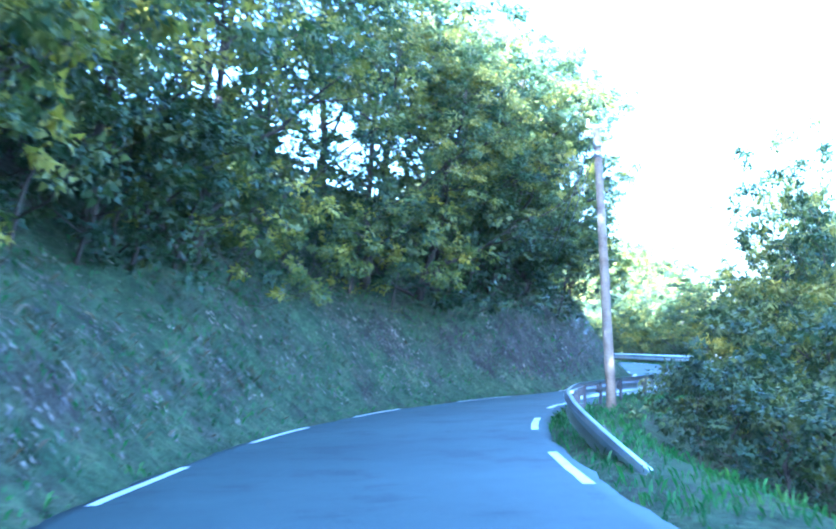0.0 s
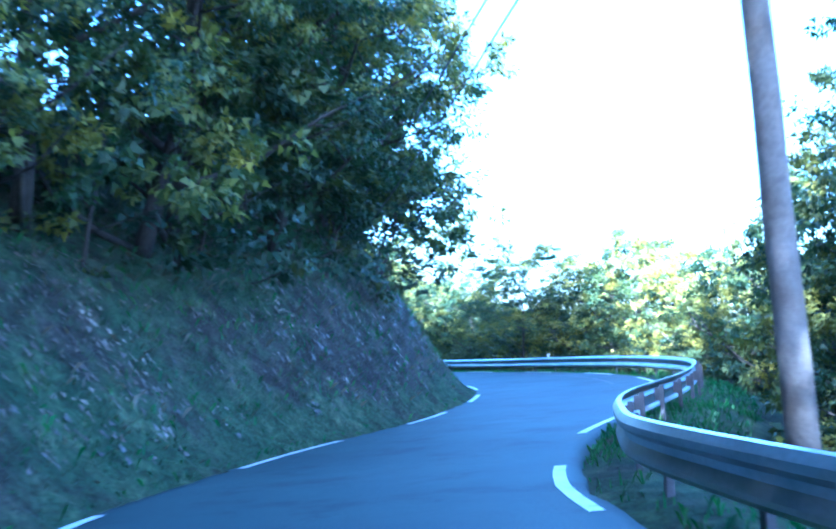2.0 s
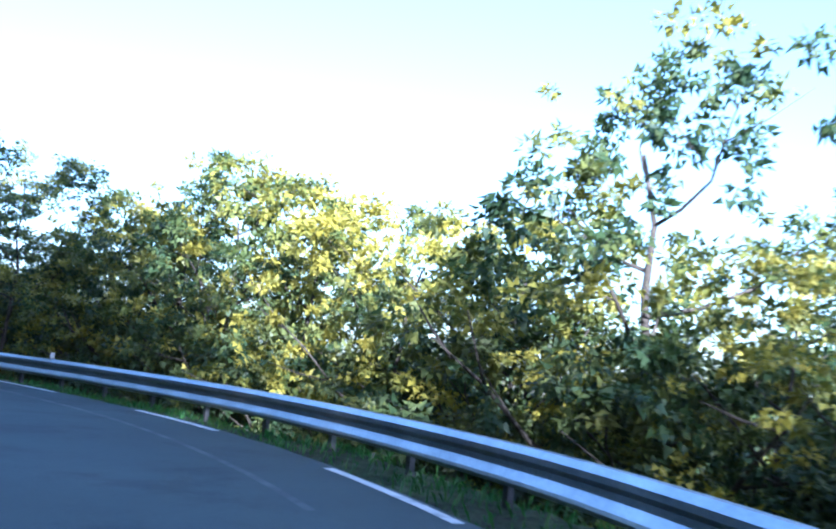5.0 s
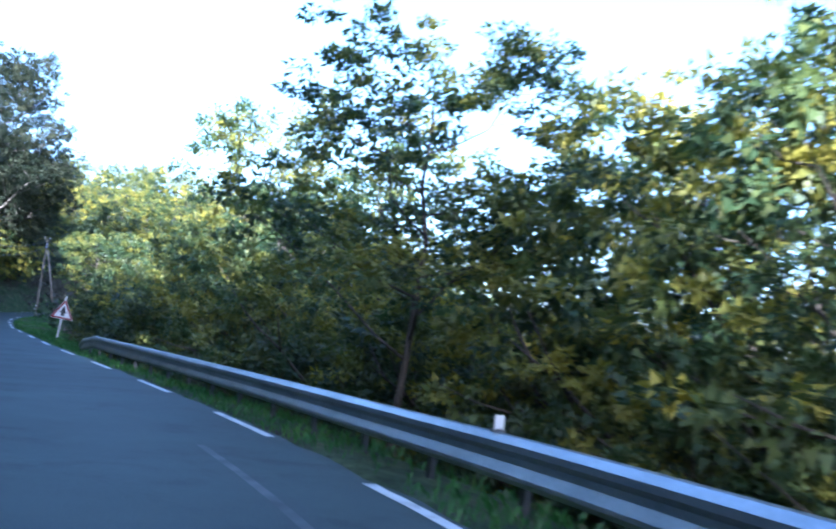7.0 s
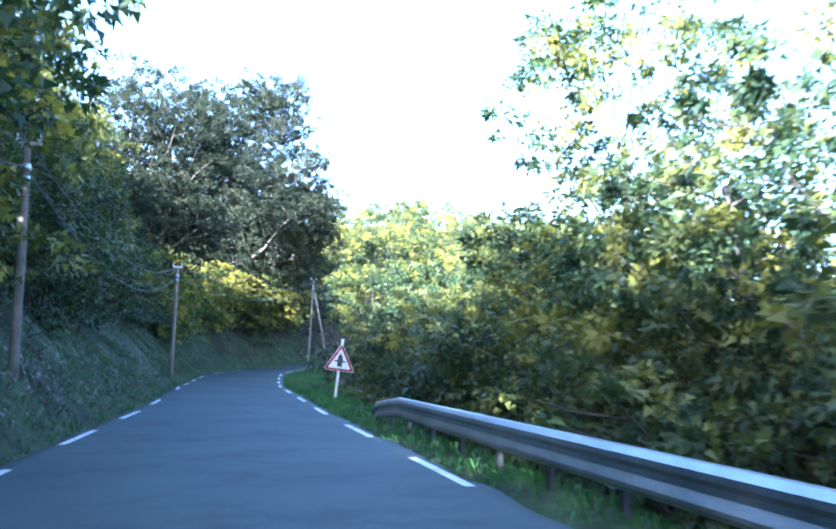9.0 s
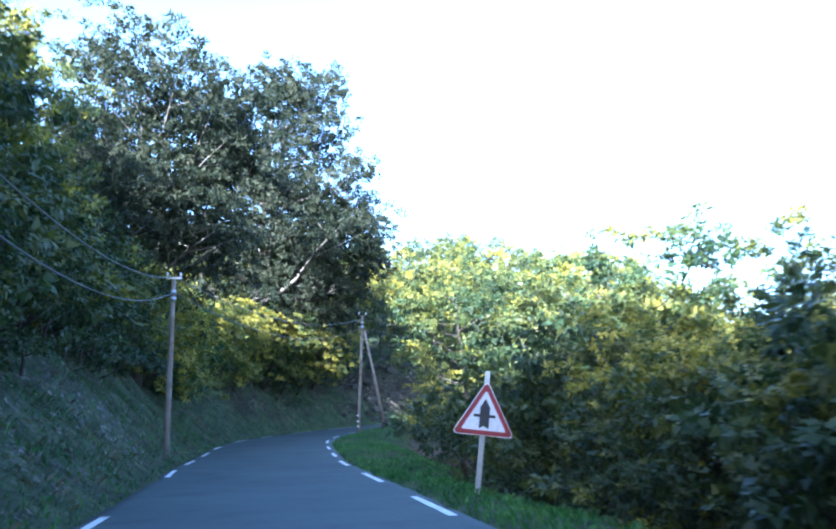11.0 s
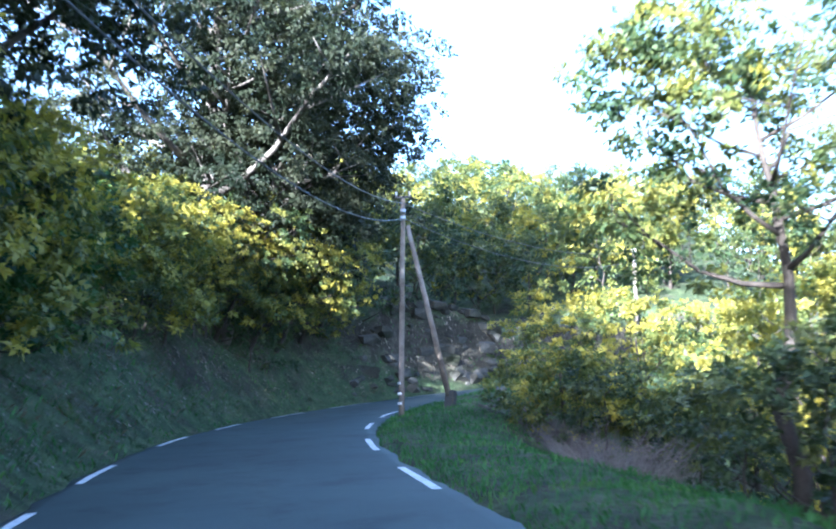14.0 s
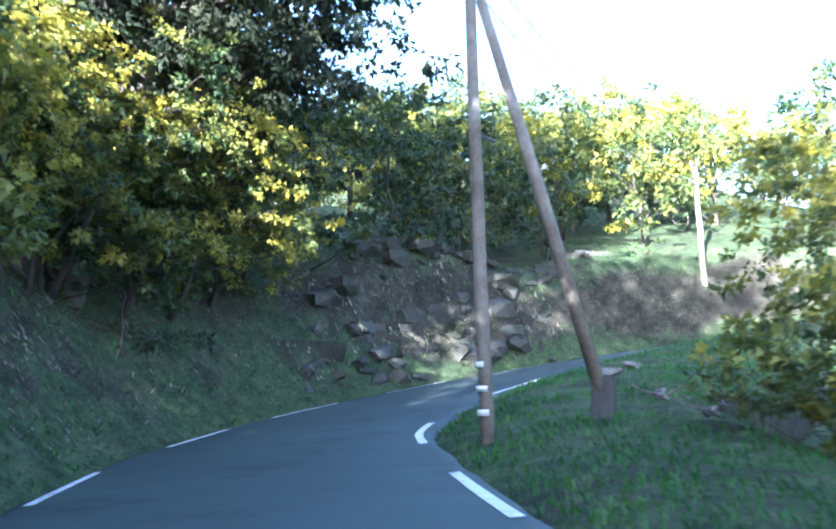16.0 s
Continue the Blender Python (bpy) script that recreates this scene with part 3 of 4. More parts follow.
# ---- warning sign ----
def triangle(side, r, thick, hole=0.0):
    """A rounded triangle, point up, its middle at the origin, standing in x and z; hole: the side of an opening."""
    def ring(sd, rad, y):
        out = []
        R = sd / math.sqrt(3)
        for k in range(3):
            c = math.pi / 2 + k * 2 * math.pi / 3
            cx, cz = (R - 2 * rad) * math.cos(c), (R - 2 * rad) * math.sin(c)
            for j in range(5):
                w = c - math.pi / 3 + 2 * math.pi / 3 * j / 4
                out.append((cx + rad * math.cos(w), y, cz + rad * math.sin(w)))
        return out
    n = 15
    if not hole:
        verts = ring(side, r, 0) + ring(side, r, thick)
        faces = [tuple(range(n)), tuple(range(n, 2 * n))[::-1]] + [(k, n + k, n + (k + 1) % n, (k + 1) % n) for k in range(n)]
        return verts, faces
    verts = ring(side, r, 0) + ring(hole, r * 0.4, 0) + ring(side, r, thick) + ring(hole, r * 0.4, thick)
    faces = []
    for k in range(n):
        q = (k + 1) % n
        faces += [(k, q, n + q, n + k), (2 * n + k, 3 * n + k, 3 * n + q, 2 * n + q), (k, 2 * n + k, 2 * n + q, q), (n + k, n + q, 3 * n + q, 3 * n + k)]
    return verts, faces


sign = tagged(new("road_sign"), "triangular red-bordered priority crossroads warning sign on a post", "road sign")
SIGN_AT = Vector((-35.28, 60.35, 0))
SIGN_AT.z = gz(SIGN_AT.x, SIGN_AT.y)
sign.matrix_world = Matrix.Translation(SIGN_AT) @ pose(0, 0, 0, 0, 5.5, 69)
PANEL = 2.02 - SIGN_AT.z + 0.12
v, f = triangle(1.0, 0.05, 0.03)
part("panel", mesh_of("panel", v, f, white_plate), sign, "white triangular panel", pose(0, -0.05, PANEL))
v, f = triangle(0.965, 0.045, 0.004, 0.72)
part("border", mesh_of("border", v, f, red_paint), sign, "red border", pose(0, -0.0545, PANEL))
bm = bmesh.new()
arrow = [(-0.062, -0.17), (-0.0, -0.135), (0.062, -0.17), (0.062, 0.11), (0.0, 0.22), (-0.062, 0.11)]
fv = [bm.verts.new((x, 0, z)) for x, z in arrow]
face = bm.faces.new(fv)
ext = bmesh.ops.extrude_face_region(bm, geom=[face])
for e in ext["geom"]:
    if isinstance(e, bmesh.types.BMVert):
        e.co.y -= 0.004
box(bm, -0.14, 0.14, -0.0035, 0.0, -0.022, 0.016)
bmesh.ops.recalc_face_normals(bm, faces=bm.faces)
part("symbol", from_bm("symbol", bm, black_paint), sign, "black arrow crossed by a thin bar", pose(0, -0.0515, PANEL + 0.02) @ Matrix.Diagonal((1.25, 1.0, 1.18, 1)))
bm = bmesh.new()
box(bm, -0.04, 0.04, -0.02, 0.02, -0.5, PANEL + 0.72, 0.006)
part("post", from_bm("post", bm, galvanised), sign, "galvanised steel post")


# ---- trees ----
def leaves(clumps, count, length, seed, droop=0.35, spray=0.25, per=26):
    """Corners of many small pointed leaves, set in rounded sprays over the outer shells of the clumps (centre, radii),
    and each spray's painted sun tone.
    """
    r = np.random.default_rng(seed)
    c = np.array([[*p, *q] for p, q in clumps])
    vol = (c[:, 3] * c[:, 4] * c[:, 5]) ** 0.66
    sprays = max(count // per, 1)
    at = r.choice(len(c), sprays, p=vol / vol.sum())
    out = r.normal(size=(sprays, 3))
    out[:, 2] += 0.35
    out /= np.linalg.norm(out, axis=1)[:, None]
    rad = np.where(r.random(sprays) < 0.8, 0.78 + 0.3 * r.random(sprays), 0.25 + 0.5 * r.random(sprays))
    home = c[at, :3] + out * c[at, 3:] * rad[:, None]
    home[:, 2] -= 0.15 * spray
    size = spray * (0.5 + 0.9 * r.random(sprays))
    # sun put into the colour: upper, outer sprays yellower, inner ones darker, the rest random
    sun_tone = np.clip(0.34 * r.random(sprays) + 0.46 * r.random(len(c))[at] + 0.16 * out[:, 2] + 0.22 * (rad - 0.5), 0, 1)
    pick = r.integers(0, sprays, count)
    d = r.normal(size=(count, 3))
    d /= np.linalg.norm(d, axis=1)[:, None]
    where = d * (r.random(count) ** 0.5)[:, None] * size[pick][:, None] * np.array([1.0, 1.0, 0.6])
    p = home[pick] + where + out[pick] * size[pick][:, None] * 0.35
    ax = d * 0.8 + out[pick] * 0.4 + r.normal(size=(count, 3)) * 0.4
    ax[:, 2] -= droop
    ax /= np.linalg.norm(ax, axis=1)[:, None]
    n = r.normal(size=(count, 3)) * 0.45 + np.array([0, 0, 0.55]) + d * 0.4 + out[pick] * 0.75
    sd = np.cross(ax, n)
    sd /= np.linalg.norm(sd, axis=1)[:, None] + 1e-9
    ln = length * (0.6 + 0.8 * r.random(count))[:, None]
    wd = ln * (0.30 + 0.14 * r.random(count))[:, None]
    return np.stack([p - sd * wd, p + sd * wd, p + ax * ln], 1).reshape(-1, 3), sun_tone[pick]


def limb_set(height, spread, seed, trunk_r, lean=0.0, forks=7, low=0.25, wild=0.5, fine=True, lift=0.35):
    """A tapered trunk and its limbs; gives tubes and the places of the leafy clumps: the limbs' outer halves and ends."""
    r = random.Random(seed)
    n = 7
    path = [Vector((lean * height * (i / n) ** 1.5 + wild * 0.25 * (r.random() - 0.5) * (i > 0), wild * 0.3 * (r.random() - 0.5) * (i > 0), height * 0.82 * i / n)) for i in range(n + 1)]
    path[0].z = -0.6
    parts = [tube(path, [trunk_r * (1 - 0.8 * i / n) * (1.35 if i == 0 else 1) for i in range(n + 1)], 8 if fine else 5)]
    ends = [path[-1] + Vector((0, 0, 0.06 * height))]
    for k in range(forks):
        u = low + (0.95 - low) * k / max(forks - 1, 1)
        i = min(int(u * n), n - 1)
        st = path[i].lerp(path[i + 1], u * n - i)
        w = k * 2.4 + r.random() * 0.9
        reach = spread * (0.6 + 0.6 * r.random()) * (1.1 - 0.55 * u)
        en = st + Vector((math.cos(w) * reach, math.sin(w) * reach, reach * (lift + 0.5 * r.random()) + 0.05 * height))
        mid = st.lerp(en, 0.5) + Vector((0, 0, -0.10 * reach)) + Vector((r.random() - 0.5, r.random() - 0.5, 0)) * wild * 0.6
        tr = trunk_r * (1 - 0.75 * u) * 0.6
        parts.append(tube([st, st.lerp(mid, 0.5) + Vector((0, 0, -0.03 * reach)), mid, mid.lerp(en, 0.5) + Vector((0, 0, 0.03 * reach)), en], [tr, tr * 0.8, tr * 0.6, tr * 0.42, tr * 0.15], 5) if fine else tube([st, mid, en], [tr, tr * 0.6, tr * 0.2], 4))
        ends += [en, mid.lerp(en, 0.25)]
        for j in range(3):
            q = mid.lerp(en, 0.1 + 0.35 * j)
            side = w + (1.1 if j % 2 else -1.1) + 0.5 * (r.random() - 0.5)
            dr = Vector((math.cos(side), math.sin(side), 0.15 + 0.7 * r.random())) * reach * (0.55 - 0.1 * j)
            if fine:
                parts.append(tube([q, q + dr * 0.5 + Vector((0, 0, -0.04)), q + dr], [tr * 0.4, tr * 0.28, tr * 0.1], 4))
            ends.append(q + dr)
    return parts, ends


def make_tree(name, label, height, spread, seed, trunk_r, leaf_mat, bark_mat, count, leaf=0.17, clump=0.9, lean=0.0, forks=7, low=0.25, wild=0.5, fill=0, group="", spray=0.25, per=26, fine=True, lift=0.35, flat=0.66):
    root = tagged(new(name), label, "bush" if name == "bush" else "tree", group)
    parts, ends = limb_set(height, spread, seed, trunk_r, lean, forks, low, wild, fine, lift)
    r = random.Random(seed + 99)
    clumps = []
    for e in ends:
        k = clump * (0.5 + 0.75 * r.random())
        clumps.append((e, (k, k, k * flat)))
    for _ in range(fill):
        w, q = r.random() * 6.28, r.random() ** 0.6
        z = height * (low + (1.0 - low) * r.random())
        taper = math.sqrt(max(0.15, 1 - ((z / height - (low + 1) / 2) / ((1 - low) / 2 + 0.12)) ** 2))
        k = clump * (0.55 + 0.7 * r.random())
        clumps.append((Vector((math.cos(w) * spread * q * taper + lean * height * (z / height) ** 1.5, math.sin(w) * spread * q * taper, z)), (k, k, k * (flat + 0.05))))
    v, f = tubes(parts)
    part("trunk", mesh_of("trunk", v, f, bark_mat, True), root, "brown trunk and limbs")
    corners, sun_tone = leaves(clumps, count, leaf, seed, 0.35, spray, per)
    part("crown", leaf_mesh("crown", corners, leaf_mat, 3, sun_tone), root, "leafy crown")
    return root


OAK = "spreading roadside tree with yellow-green leaves on the slope"
MIMOSA = "mimosa-like tree with bright yellow-green foliage"
kinds = {
    "broad": make_tree("tree", OAK, 7.5, 2.9, 11, 0.13, leaf_mid, bark, 12500, 0.112, 0.78, 0.05, 10, 0.1, 0.6, 10, "roadside trees", 0.25, 44),
    "fine": make_tree("tree", OAK, 7.5, 2.9, 13, 0.12, leaf_mid, bark, 26000, 0.074, 0.74, 0.05, 11, 0.06, 0.6, 12, "roadside trees", 0.22, 56),
    "broad_2": make_tree("tree", OAK, 7.5, 2.9, 12, 0.13, leaf_mid, bark, 7000, 0.145, 0.8, 0.05, 9, 0.12, 0.6, 10, "roadside trees", 0.27, 28),
    "yellow": make_tree("tree", MIMOSA, 6.5, 2.5, 23, 0.10, leaf_yellow, bark, 11000, 0.108, 0.68, 0.08, 11, 0.05, 0.6, 8, "roadside trees", 0.24, 44),
    "yellow_2": make_tree("tree", MIMOSA, 6.5, 2.5, 25, 0.10, leaf_yellow, bark, 6600, 0.14, 0.7, 0.08, 9, 0.1, 0.6, 9, "roadside trees", 0.26, 28),
    "airy": make_tree("tree", "tall airy tree with a thin trunk and open crown", 8.5, 2.3, 37, 0.06, leaf_mid, bark, 18000, 0.09, 0.66, 0.03, 14, 0.28, 0.8, 0, "roadside trees", 0.22, 40),
    "great_oak": make_tree("tree", "great dark evergreen oak arching over the road at the bend", 16.5, 5.9, 41, 0.34, leaf_dark, pale_bark, 115000, 0.13, 1.4, 0.04, 24, 0.2, 1.2, 40, "evergreen oaks", 0.32, 44, True, 0.0),
    "holm": make_tree("tree", "large dark evergreen oak overhanging the road", 11.0, 4.4, 43, 0.25, leaf_dark, pale_bark, 50000, 0.12, 1.2, 0.05, 16, 0.26, 1.2, 28, "evergreen oaks", 0.26, 36, True, 0.3),
    "umbrella": make_tree("tree", "solitary tree with a flat spreading crown below the road", 6.6, 3.3, 71, 0.13, leaf_mid, bark, 21000, 0.082, 0.62, 0.04, 12, 0.55, 1.0, 0, "", 0.18, 32, True, 0.3, 0.5),
    "far": make_tree("tree", "leafy tree of the wood further up the slope", 8.0, 3.0, 83, 0.16, leaf_mid, bark, 3400, 0.26, 0.95, 0.04, 8, 0.12, 0.6, 10, "trees of the wood", 0.45, 18, False),
    "far_yellow": make_tree("tree", "sunlit yellow-green tree on the hillside", 7.0, 3.0, 97, 0.14, leaf_yellow, bark, 3000, 0.24, 0.8, 0.05, 9, 0.06, 0.8, 8, "trees of the wood", 0.36, 24, False),
    "bush": make_tree("bush", "dense green roadside bush on the slope", 2.4, 1.4, 53, 0.04, leaf_bush, bark, 2200, 0.105, 0.48, 0.0, 7, 0.05, 0.5, 10, "roadside bushes", 0.2, 30, False),
    "thicket": make_tree("bush", "dark leafy thicket on the slope below the verge", 4.6, 2.3, 59, 0.06, leaf_bush, bark, 4000, 0.135, 0.72, 0.0, 9, 0.04, 0.6, 16, "roadside bushes", 0.24, 36, False),
    "broom": make_tree("bush", "feathery bright green broom bush on the bank", 2.6, 1.2, 61, 0.03, leaf_broom, bark, 5200, 0.13, 0.5, 0.0, 9, 0.05, 0.5, 10, "roadside bushes", 0.24, 40, False, 0.9, 1.2),
    "shrub": make_tree("bush", "yellow-green leafy shrub leaning out over the bank", 2.4, 1.3, 67, 0.03, leaf_yellow, bark, 3400, 0.098, 0.42, 0.15, 8, 0.05, 0.5, 9, "roadside bushes", 0.2, 30, False),
}
first_used = {}


def plant(kind, x, y, scale=1.0, turn=0.0, dz=0.0, tall=1.0, tilt=0.0, spin=0.0):
    src = kinds[kind]
    z = gz(x, y) + dz
    m = Matrix.Translation((x, y, z)) @ pose(0, 0, 0, 0, 0, turn) @ pose(0, 0, 0, 0, tilt, 0) @ pose(0, 0, 0, 0, 0, spin) @ Matrix.Diagonal((scale, scale, scale * tall, 1))
    if kind not in first_used:
        first_used[kind] = True
        src.matrix_basis = m
        return src
    c = copy_thing(src, Matrix.Identity(4))
    c.matrix_basis = m
    return c


def plant_beside(kind, s, off, scale=1.0, turn=0.0, tall=1.0, dz=0.0, tilt=0.0):
    """Beside the road; tilt leans it over towards the right-hand side."""
    p = beside(s, off)
    if tilt:
        return plant(kind, p.x, p.y, scale, heading(s), dz, tall, tilt, turn)
    return plant(kind, p.x, p.y, scale, turn, dz, tall)


def plant_left(kind, s, gap, scale=1.0, tilt=0.0, tall=1.0):
    """On the uphill side, gap metres past the left-hand edge line, s metres along from the first dash."""
    return plant_beside(kind, S_D1 + s, -float(np.interp(S_D1 + s, S, WIDTH)) - gap, scale, chance() * 360, tall, 0.0, tilt)


pick = random.Random(8)
chance = pick.random
# uphill side, first stretch: a dense wood whose boughs hang over the bank
s = -13.0
while s < 36:
    inner = 0.9 * math.exp(-((s - 27) / 9) ** 2)
    size = 1.22 if s < 10 else 1.06
    # the yellow kind up to 9 m stands in for sunlight on the leaves
    plant_left("fine" if s > 9 else "yellow", s, 3.4 - inner + chance() * 0.9, size + 0.2 * chance(), 5 + 7 * chance())
    plant_left("broad_2" if chance() < 0.5 else "yellow_2", s + 1.7, 6.4 - inner + chance() * 1.2, size - 0.08 + 0.25 * chance(), 4)
    if s < 12:
        plant_left("far" if chance() < 0.6 else "far_yellow", s + 0.6, 10.5 + chance() * 2.5, (0.6 if s < 0 else 0.8) + 0.2 * chance())
    plant_left("thicket", s + 1.0, 3.6 - inner + chance() * 0.6, 0.62 + 0.2 * chance(), 10)
    plant_left("bush", s + 2.6, 2.9 - inner + chance() * 0.7, 1.0 + 0.5 * chance(), 16)
    plant_left("bush" if chance() < 0.6 else "shrub", s + 0.3, 2.7 - inner + chance() * 0.6, 0.9 + 0.4 * chance(), 18)
    s += 3.5
plant_left("fine", 20.5, 2.9, 1.1, 20)
plant_left("fine", 24.5, 2.6, 1.0, 20)
# unseen growth behind the starting point, added only to shade the road
for k in range(9):
    plant_left("far", -38 + 2.8 * k, 3.8 + chance() * 0.8, 1.25 + 0.2 * chance())
    plant_left("thicket", -37 + 2.8 * k, 5.0 + chance() * 0.8, 1.0 + 0.2 * chance())
# uphill trees added behind the front rows to block the low sun
for s, gap, k in ((-3, 9.5, 0.9), (1, 9, 0.9), (5, 9.5, 1.2), (9, 9, 1.4), (13, 9.5, 1.4)):
    plant_left("far", s, gap, k)
# uphill side, round the first bend and along the straight
s = 37.0
while s < 80:
    size = 0.9 if s < 60 else 1.08
    plant_left("broad_2" if chance() < 0.45 else "yellow_2", s, 3.6 + chance() * 0.9, size + 0.2 * chance(), 4)
    if s > 56:
        plant_left("bush" if chance() < 0.6 else "shrub", s + 1.8, 2.5 + chance() * 0.8, 0.9 + 0.5 * chance())
    # filler behind the front row, added to stop sun flecks on the road
    plant_left("thicket", s + 2.2, 5.4 + chance() * 0.6, 0.7 + 0.25 * chance())
    plant_left("thicket", s + 0.4, 6.8 + chance() * 0.6, 0.65 + 0.25 * chance())
    if s > 56:
        plant_left("far" if chance() < 0.45 else "far_yellow", s + 1.7, 7.4 + chance() * 1.5, 0.6 + 0.2 * chance())
        plant_left("bush", s + 0.2, 2.2 + chance() * 0.5, 0.7 + 0.4 * chance())
        plant_left("thicket", s + 0.7, 3.6 + chance() * 0.6, 0.6 + 0.25 * chance())
    s += 3.8
for s, gap, k, kind in ((81.5, 4.4, 0.95, "yellow"), (84.5, 5.2, 0.92, "yellow"), (87.5, 6.0, 0.9, "yellow_2"), (90.5, 5.2, 0.85, "broad"), (93.5, 5.6, 0.9, "yellow"), (96.5, 5.2, 0.9, "yellow"),
                        (99.5, 5.0, 0.95, "yellow"), (102.5, 5.4, 0.85, "broad"), (88, 9, 0.8, "far_yellow"), (93, 9, 0.8, "far_yellow"), (98, 9, 0.9, "far"), (105.5, 4.6, 0.6, "yellow"), (109, 4.8, 0.56, "yellow")):
    plant_left(kind, s, gap, k, 3)
s = 80.5
while s < 112:
    plant_left("thicket", s, 3.7 + chance() * 0.7, 0.7 + 0.3 * chance(), 4)
    plant_left("thicket", s + 1.4, 5.6 + chance() * 0.7, (0.75 if s < 100 else 0.5) + 0.25 * chance(), 4)
    # back rows added as sun blockers for the road and its downhill side
    if s < 101:
        plant_left("thicket", s + 0.2, 7.0 + chance() * 0.7, 0.6 + 0.25 * chance())
        plant_left("broad_2", s + 0.9, 8.2 + chance() * 0.8, 0.6 + 0.15 * chance())
    plant_left("bush", s + 1.3, 2.6 + chance() * 0.6, 0.9 + 0.4 * chance(), 6)
    plant_left("shrub" if chance() < 0.4 else "bush", s + 2.1, 3.0 + chance() * 0.8, 1.0 + 0.4 * chance(), 8)
    s += 2.7
# the evergreen oaks over the second bend, and the growth under them
plant("great_oak", -81.0, 73.0, 1.0, 60, 0.0, 1.14, 1, 40)
plant("holm", -81.4, 74.0, 1.08, 56, 0.0, 1.0, 18, 75)
plant("holm", -82.9, 74.4, 0.98, 47, 0.0, 1.0, 30, 200)
for x, y, k, turn, tilt in ((-64.8, 62.2, 1.18, 62, 8), (-62.4, 60.4, 0.95, 62, 8), (-59.2, 59.2, 0.62, 62, 6), (-54.6, 57.0, 0.55, 64, 9)):
    plant("holm", x, y, k, turn, 0.0, 1.0, tilt, chance() * 360)
# yellow kinds here and among the shrubs below make up for missing sun flecks
for s, gap, k, kind in ((113, 3.7, 0.62, "yellow"), (116.5, 3.6, 0.6, "yellow"), (119.5, 3.4, 0.66, "yellow"), (122.5, 3.3, 0.5, "yellow"), (125, 3.1, 0.46, "broad"), (127.5, 3.2, 0.5, "yellow"), (130, 3.3, 0.48, "broad"), (132.5, 3.8, 0.6, "yellow"), (122, 9.5, 0.72, "broad")):
    plant_left(kind, s, gap, k, 16)
s = 112.0
while s < 135:
    plant_left("thicket", s, 4.4 + chance() * 0.8, (0.75 if s < 118 else 0.46) + 0.25 * chance(), 4)
    plant_left("shrub", s + 0.8, 3.2 + chance() * 0.6, 1.0 + 0.5 * chance(), 18)
    plant_left("shrub" if chance() < 0.7 else "bush", s + 1.7, 3.0 + chance() * 0.7, 1.0 + 0.5 * chance(), 16)
    s += 2.4
for s, gap, k, kind in ((128.5, 2.5, 0.46, "broad"), (131, 2.4, 0.55, "yellow"), (133.5, 2.6, 0.48, "broad"), (136, 2.9, 0.66, "thicket"), (130, 2.7, 0.62, "yellow"), (132.6, 2.7, 0.66, "yellow")):
    plant_left(kind, s, gap, k, 12)
for s, gap, k, kind in ((134, 2.6, 0.66, "broad"), (135.4, 2.3, 0.74, "yellow"), (136.6, 2.3, 0.66, "broad"), (137.8, 2.5, 0.7, "yellow"), (139, 2.9, 0.6, "yellow")):
    plant_left(kind, s, gap, k, 30)
for x, y, k, kind in ((-84.2, 77.2, 0.72, "yellow"), (-86.4, 79.4, 0.85, "yellow"), (-88.6, 81.4, 0.9, "yellow_2"), (-83.4, 75.6, 0.8, "yellow"), (-90.6, 80.6, 1.0, "far_yellow"), (-85.2, 78.6, 0.75, "thicket"), (-87.6, 80.8, 0.7, "thicket"), (-83.0, 76.4, 0.7, "thicket"),
                      (-83.8, 78.0, 1.1, "shrub"), (-86.0, 80.4, 1.1, "shrub"), (-82.2, 75.4, 1.0, "shrub"), (-80.6, 73.2, 1.3, "shrub"), (-79.2, 72.2, 1.3, "bush"), (-80.4, 74.6, 1.0, "bush")):
    plant(kind, x, y, k, chance() * 360)
# added, like the broad tree at 122, to keep sun off the rocks
plant_left("thicket", 123.0, 4.6, 0.8)
for s, gap, k in ((121.5, 3.0, 1.0), (124.5, 3.1, 1.15), (118.5, 3.1, 0.9)):
    plant_left("broom", s, gap, k, 12)
# downhill side, by the first pole
for x, y, kind, k in ((26.8, 28.6, "airy", 0.86), (23.4, 31.6, "airy", 0.62), (30.2, 30.6, "broad", 0.95), (23.0, 33.4, "yellow", 0.55), (30.4, 26.6, "airy", 0.95), (32.6, 25.4, "broad", 0.8), (25.6, 31.2, "broad_2", 0.7), (26.4, 32.4, "yellow", 0.66), (33.4, 22.4, "thicket", 0.75), (35.8, 21.6, "thicket", 0.8), (38.8, 20.8, "thicket", 0.7),
                      (31.6, 25.0, "thicket", 0.6), (35, 26, "broad_2", 0.85), (30.5, 30, "far", 0.9), (42, 19.6, "thicket", 0.7), (45, 18.6, "thicket", 0.6), (41, 24, "broad_2", 0.7)):
    plant(kind, x, y, k, chance() * 360)
for s, off, k in ((-7, 3.2, 0.6), (-4.5, 2.9, 0.6), (-2, 2.7, 0.6), (0.5, 2.6, 0.6), (3, 2.7, 0.65), (6, 2.8, 0.7), (9, 2.7, 0.7), (12, 3.0, 0.7), (15, 3.3, 0.8), (18, 3.5, 0.7), (20, 3.8, 0.8)):
    plant_beside("bush" if chance() < 0.75 else "shrub", S_D1 + s, off, k, chance() * 360)
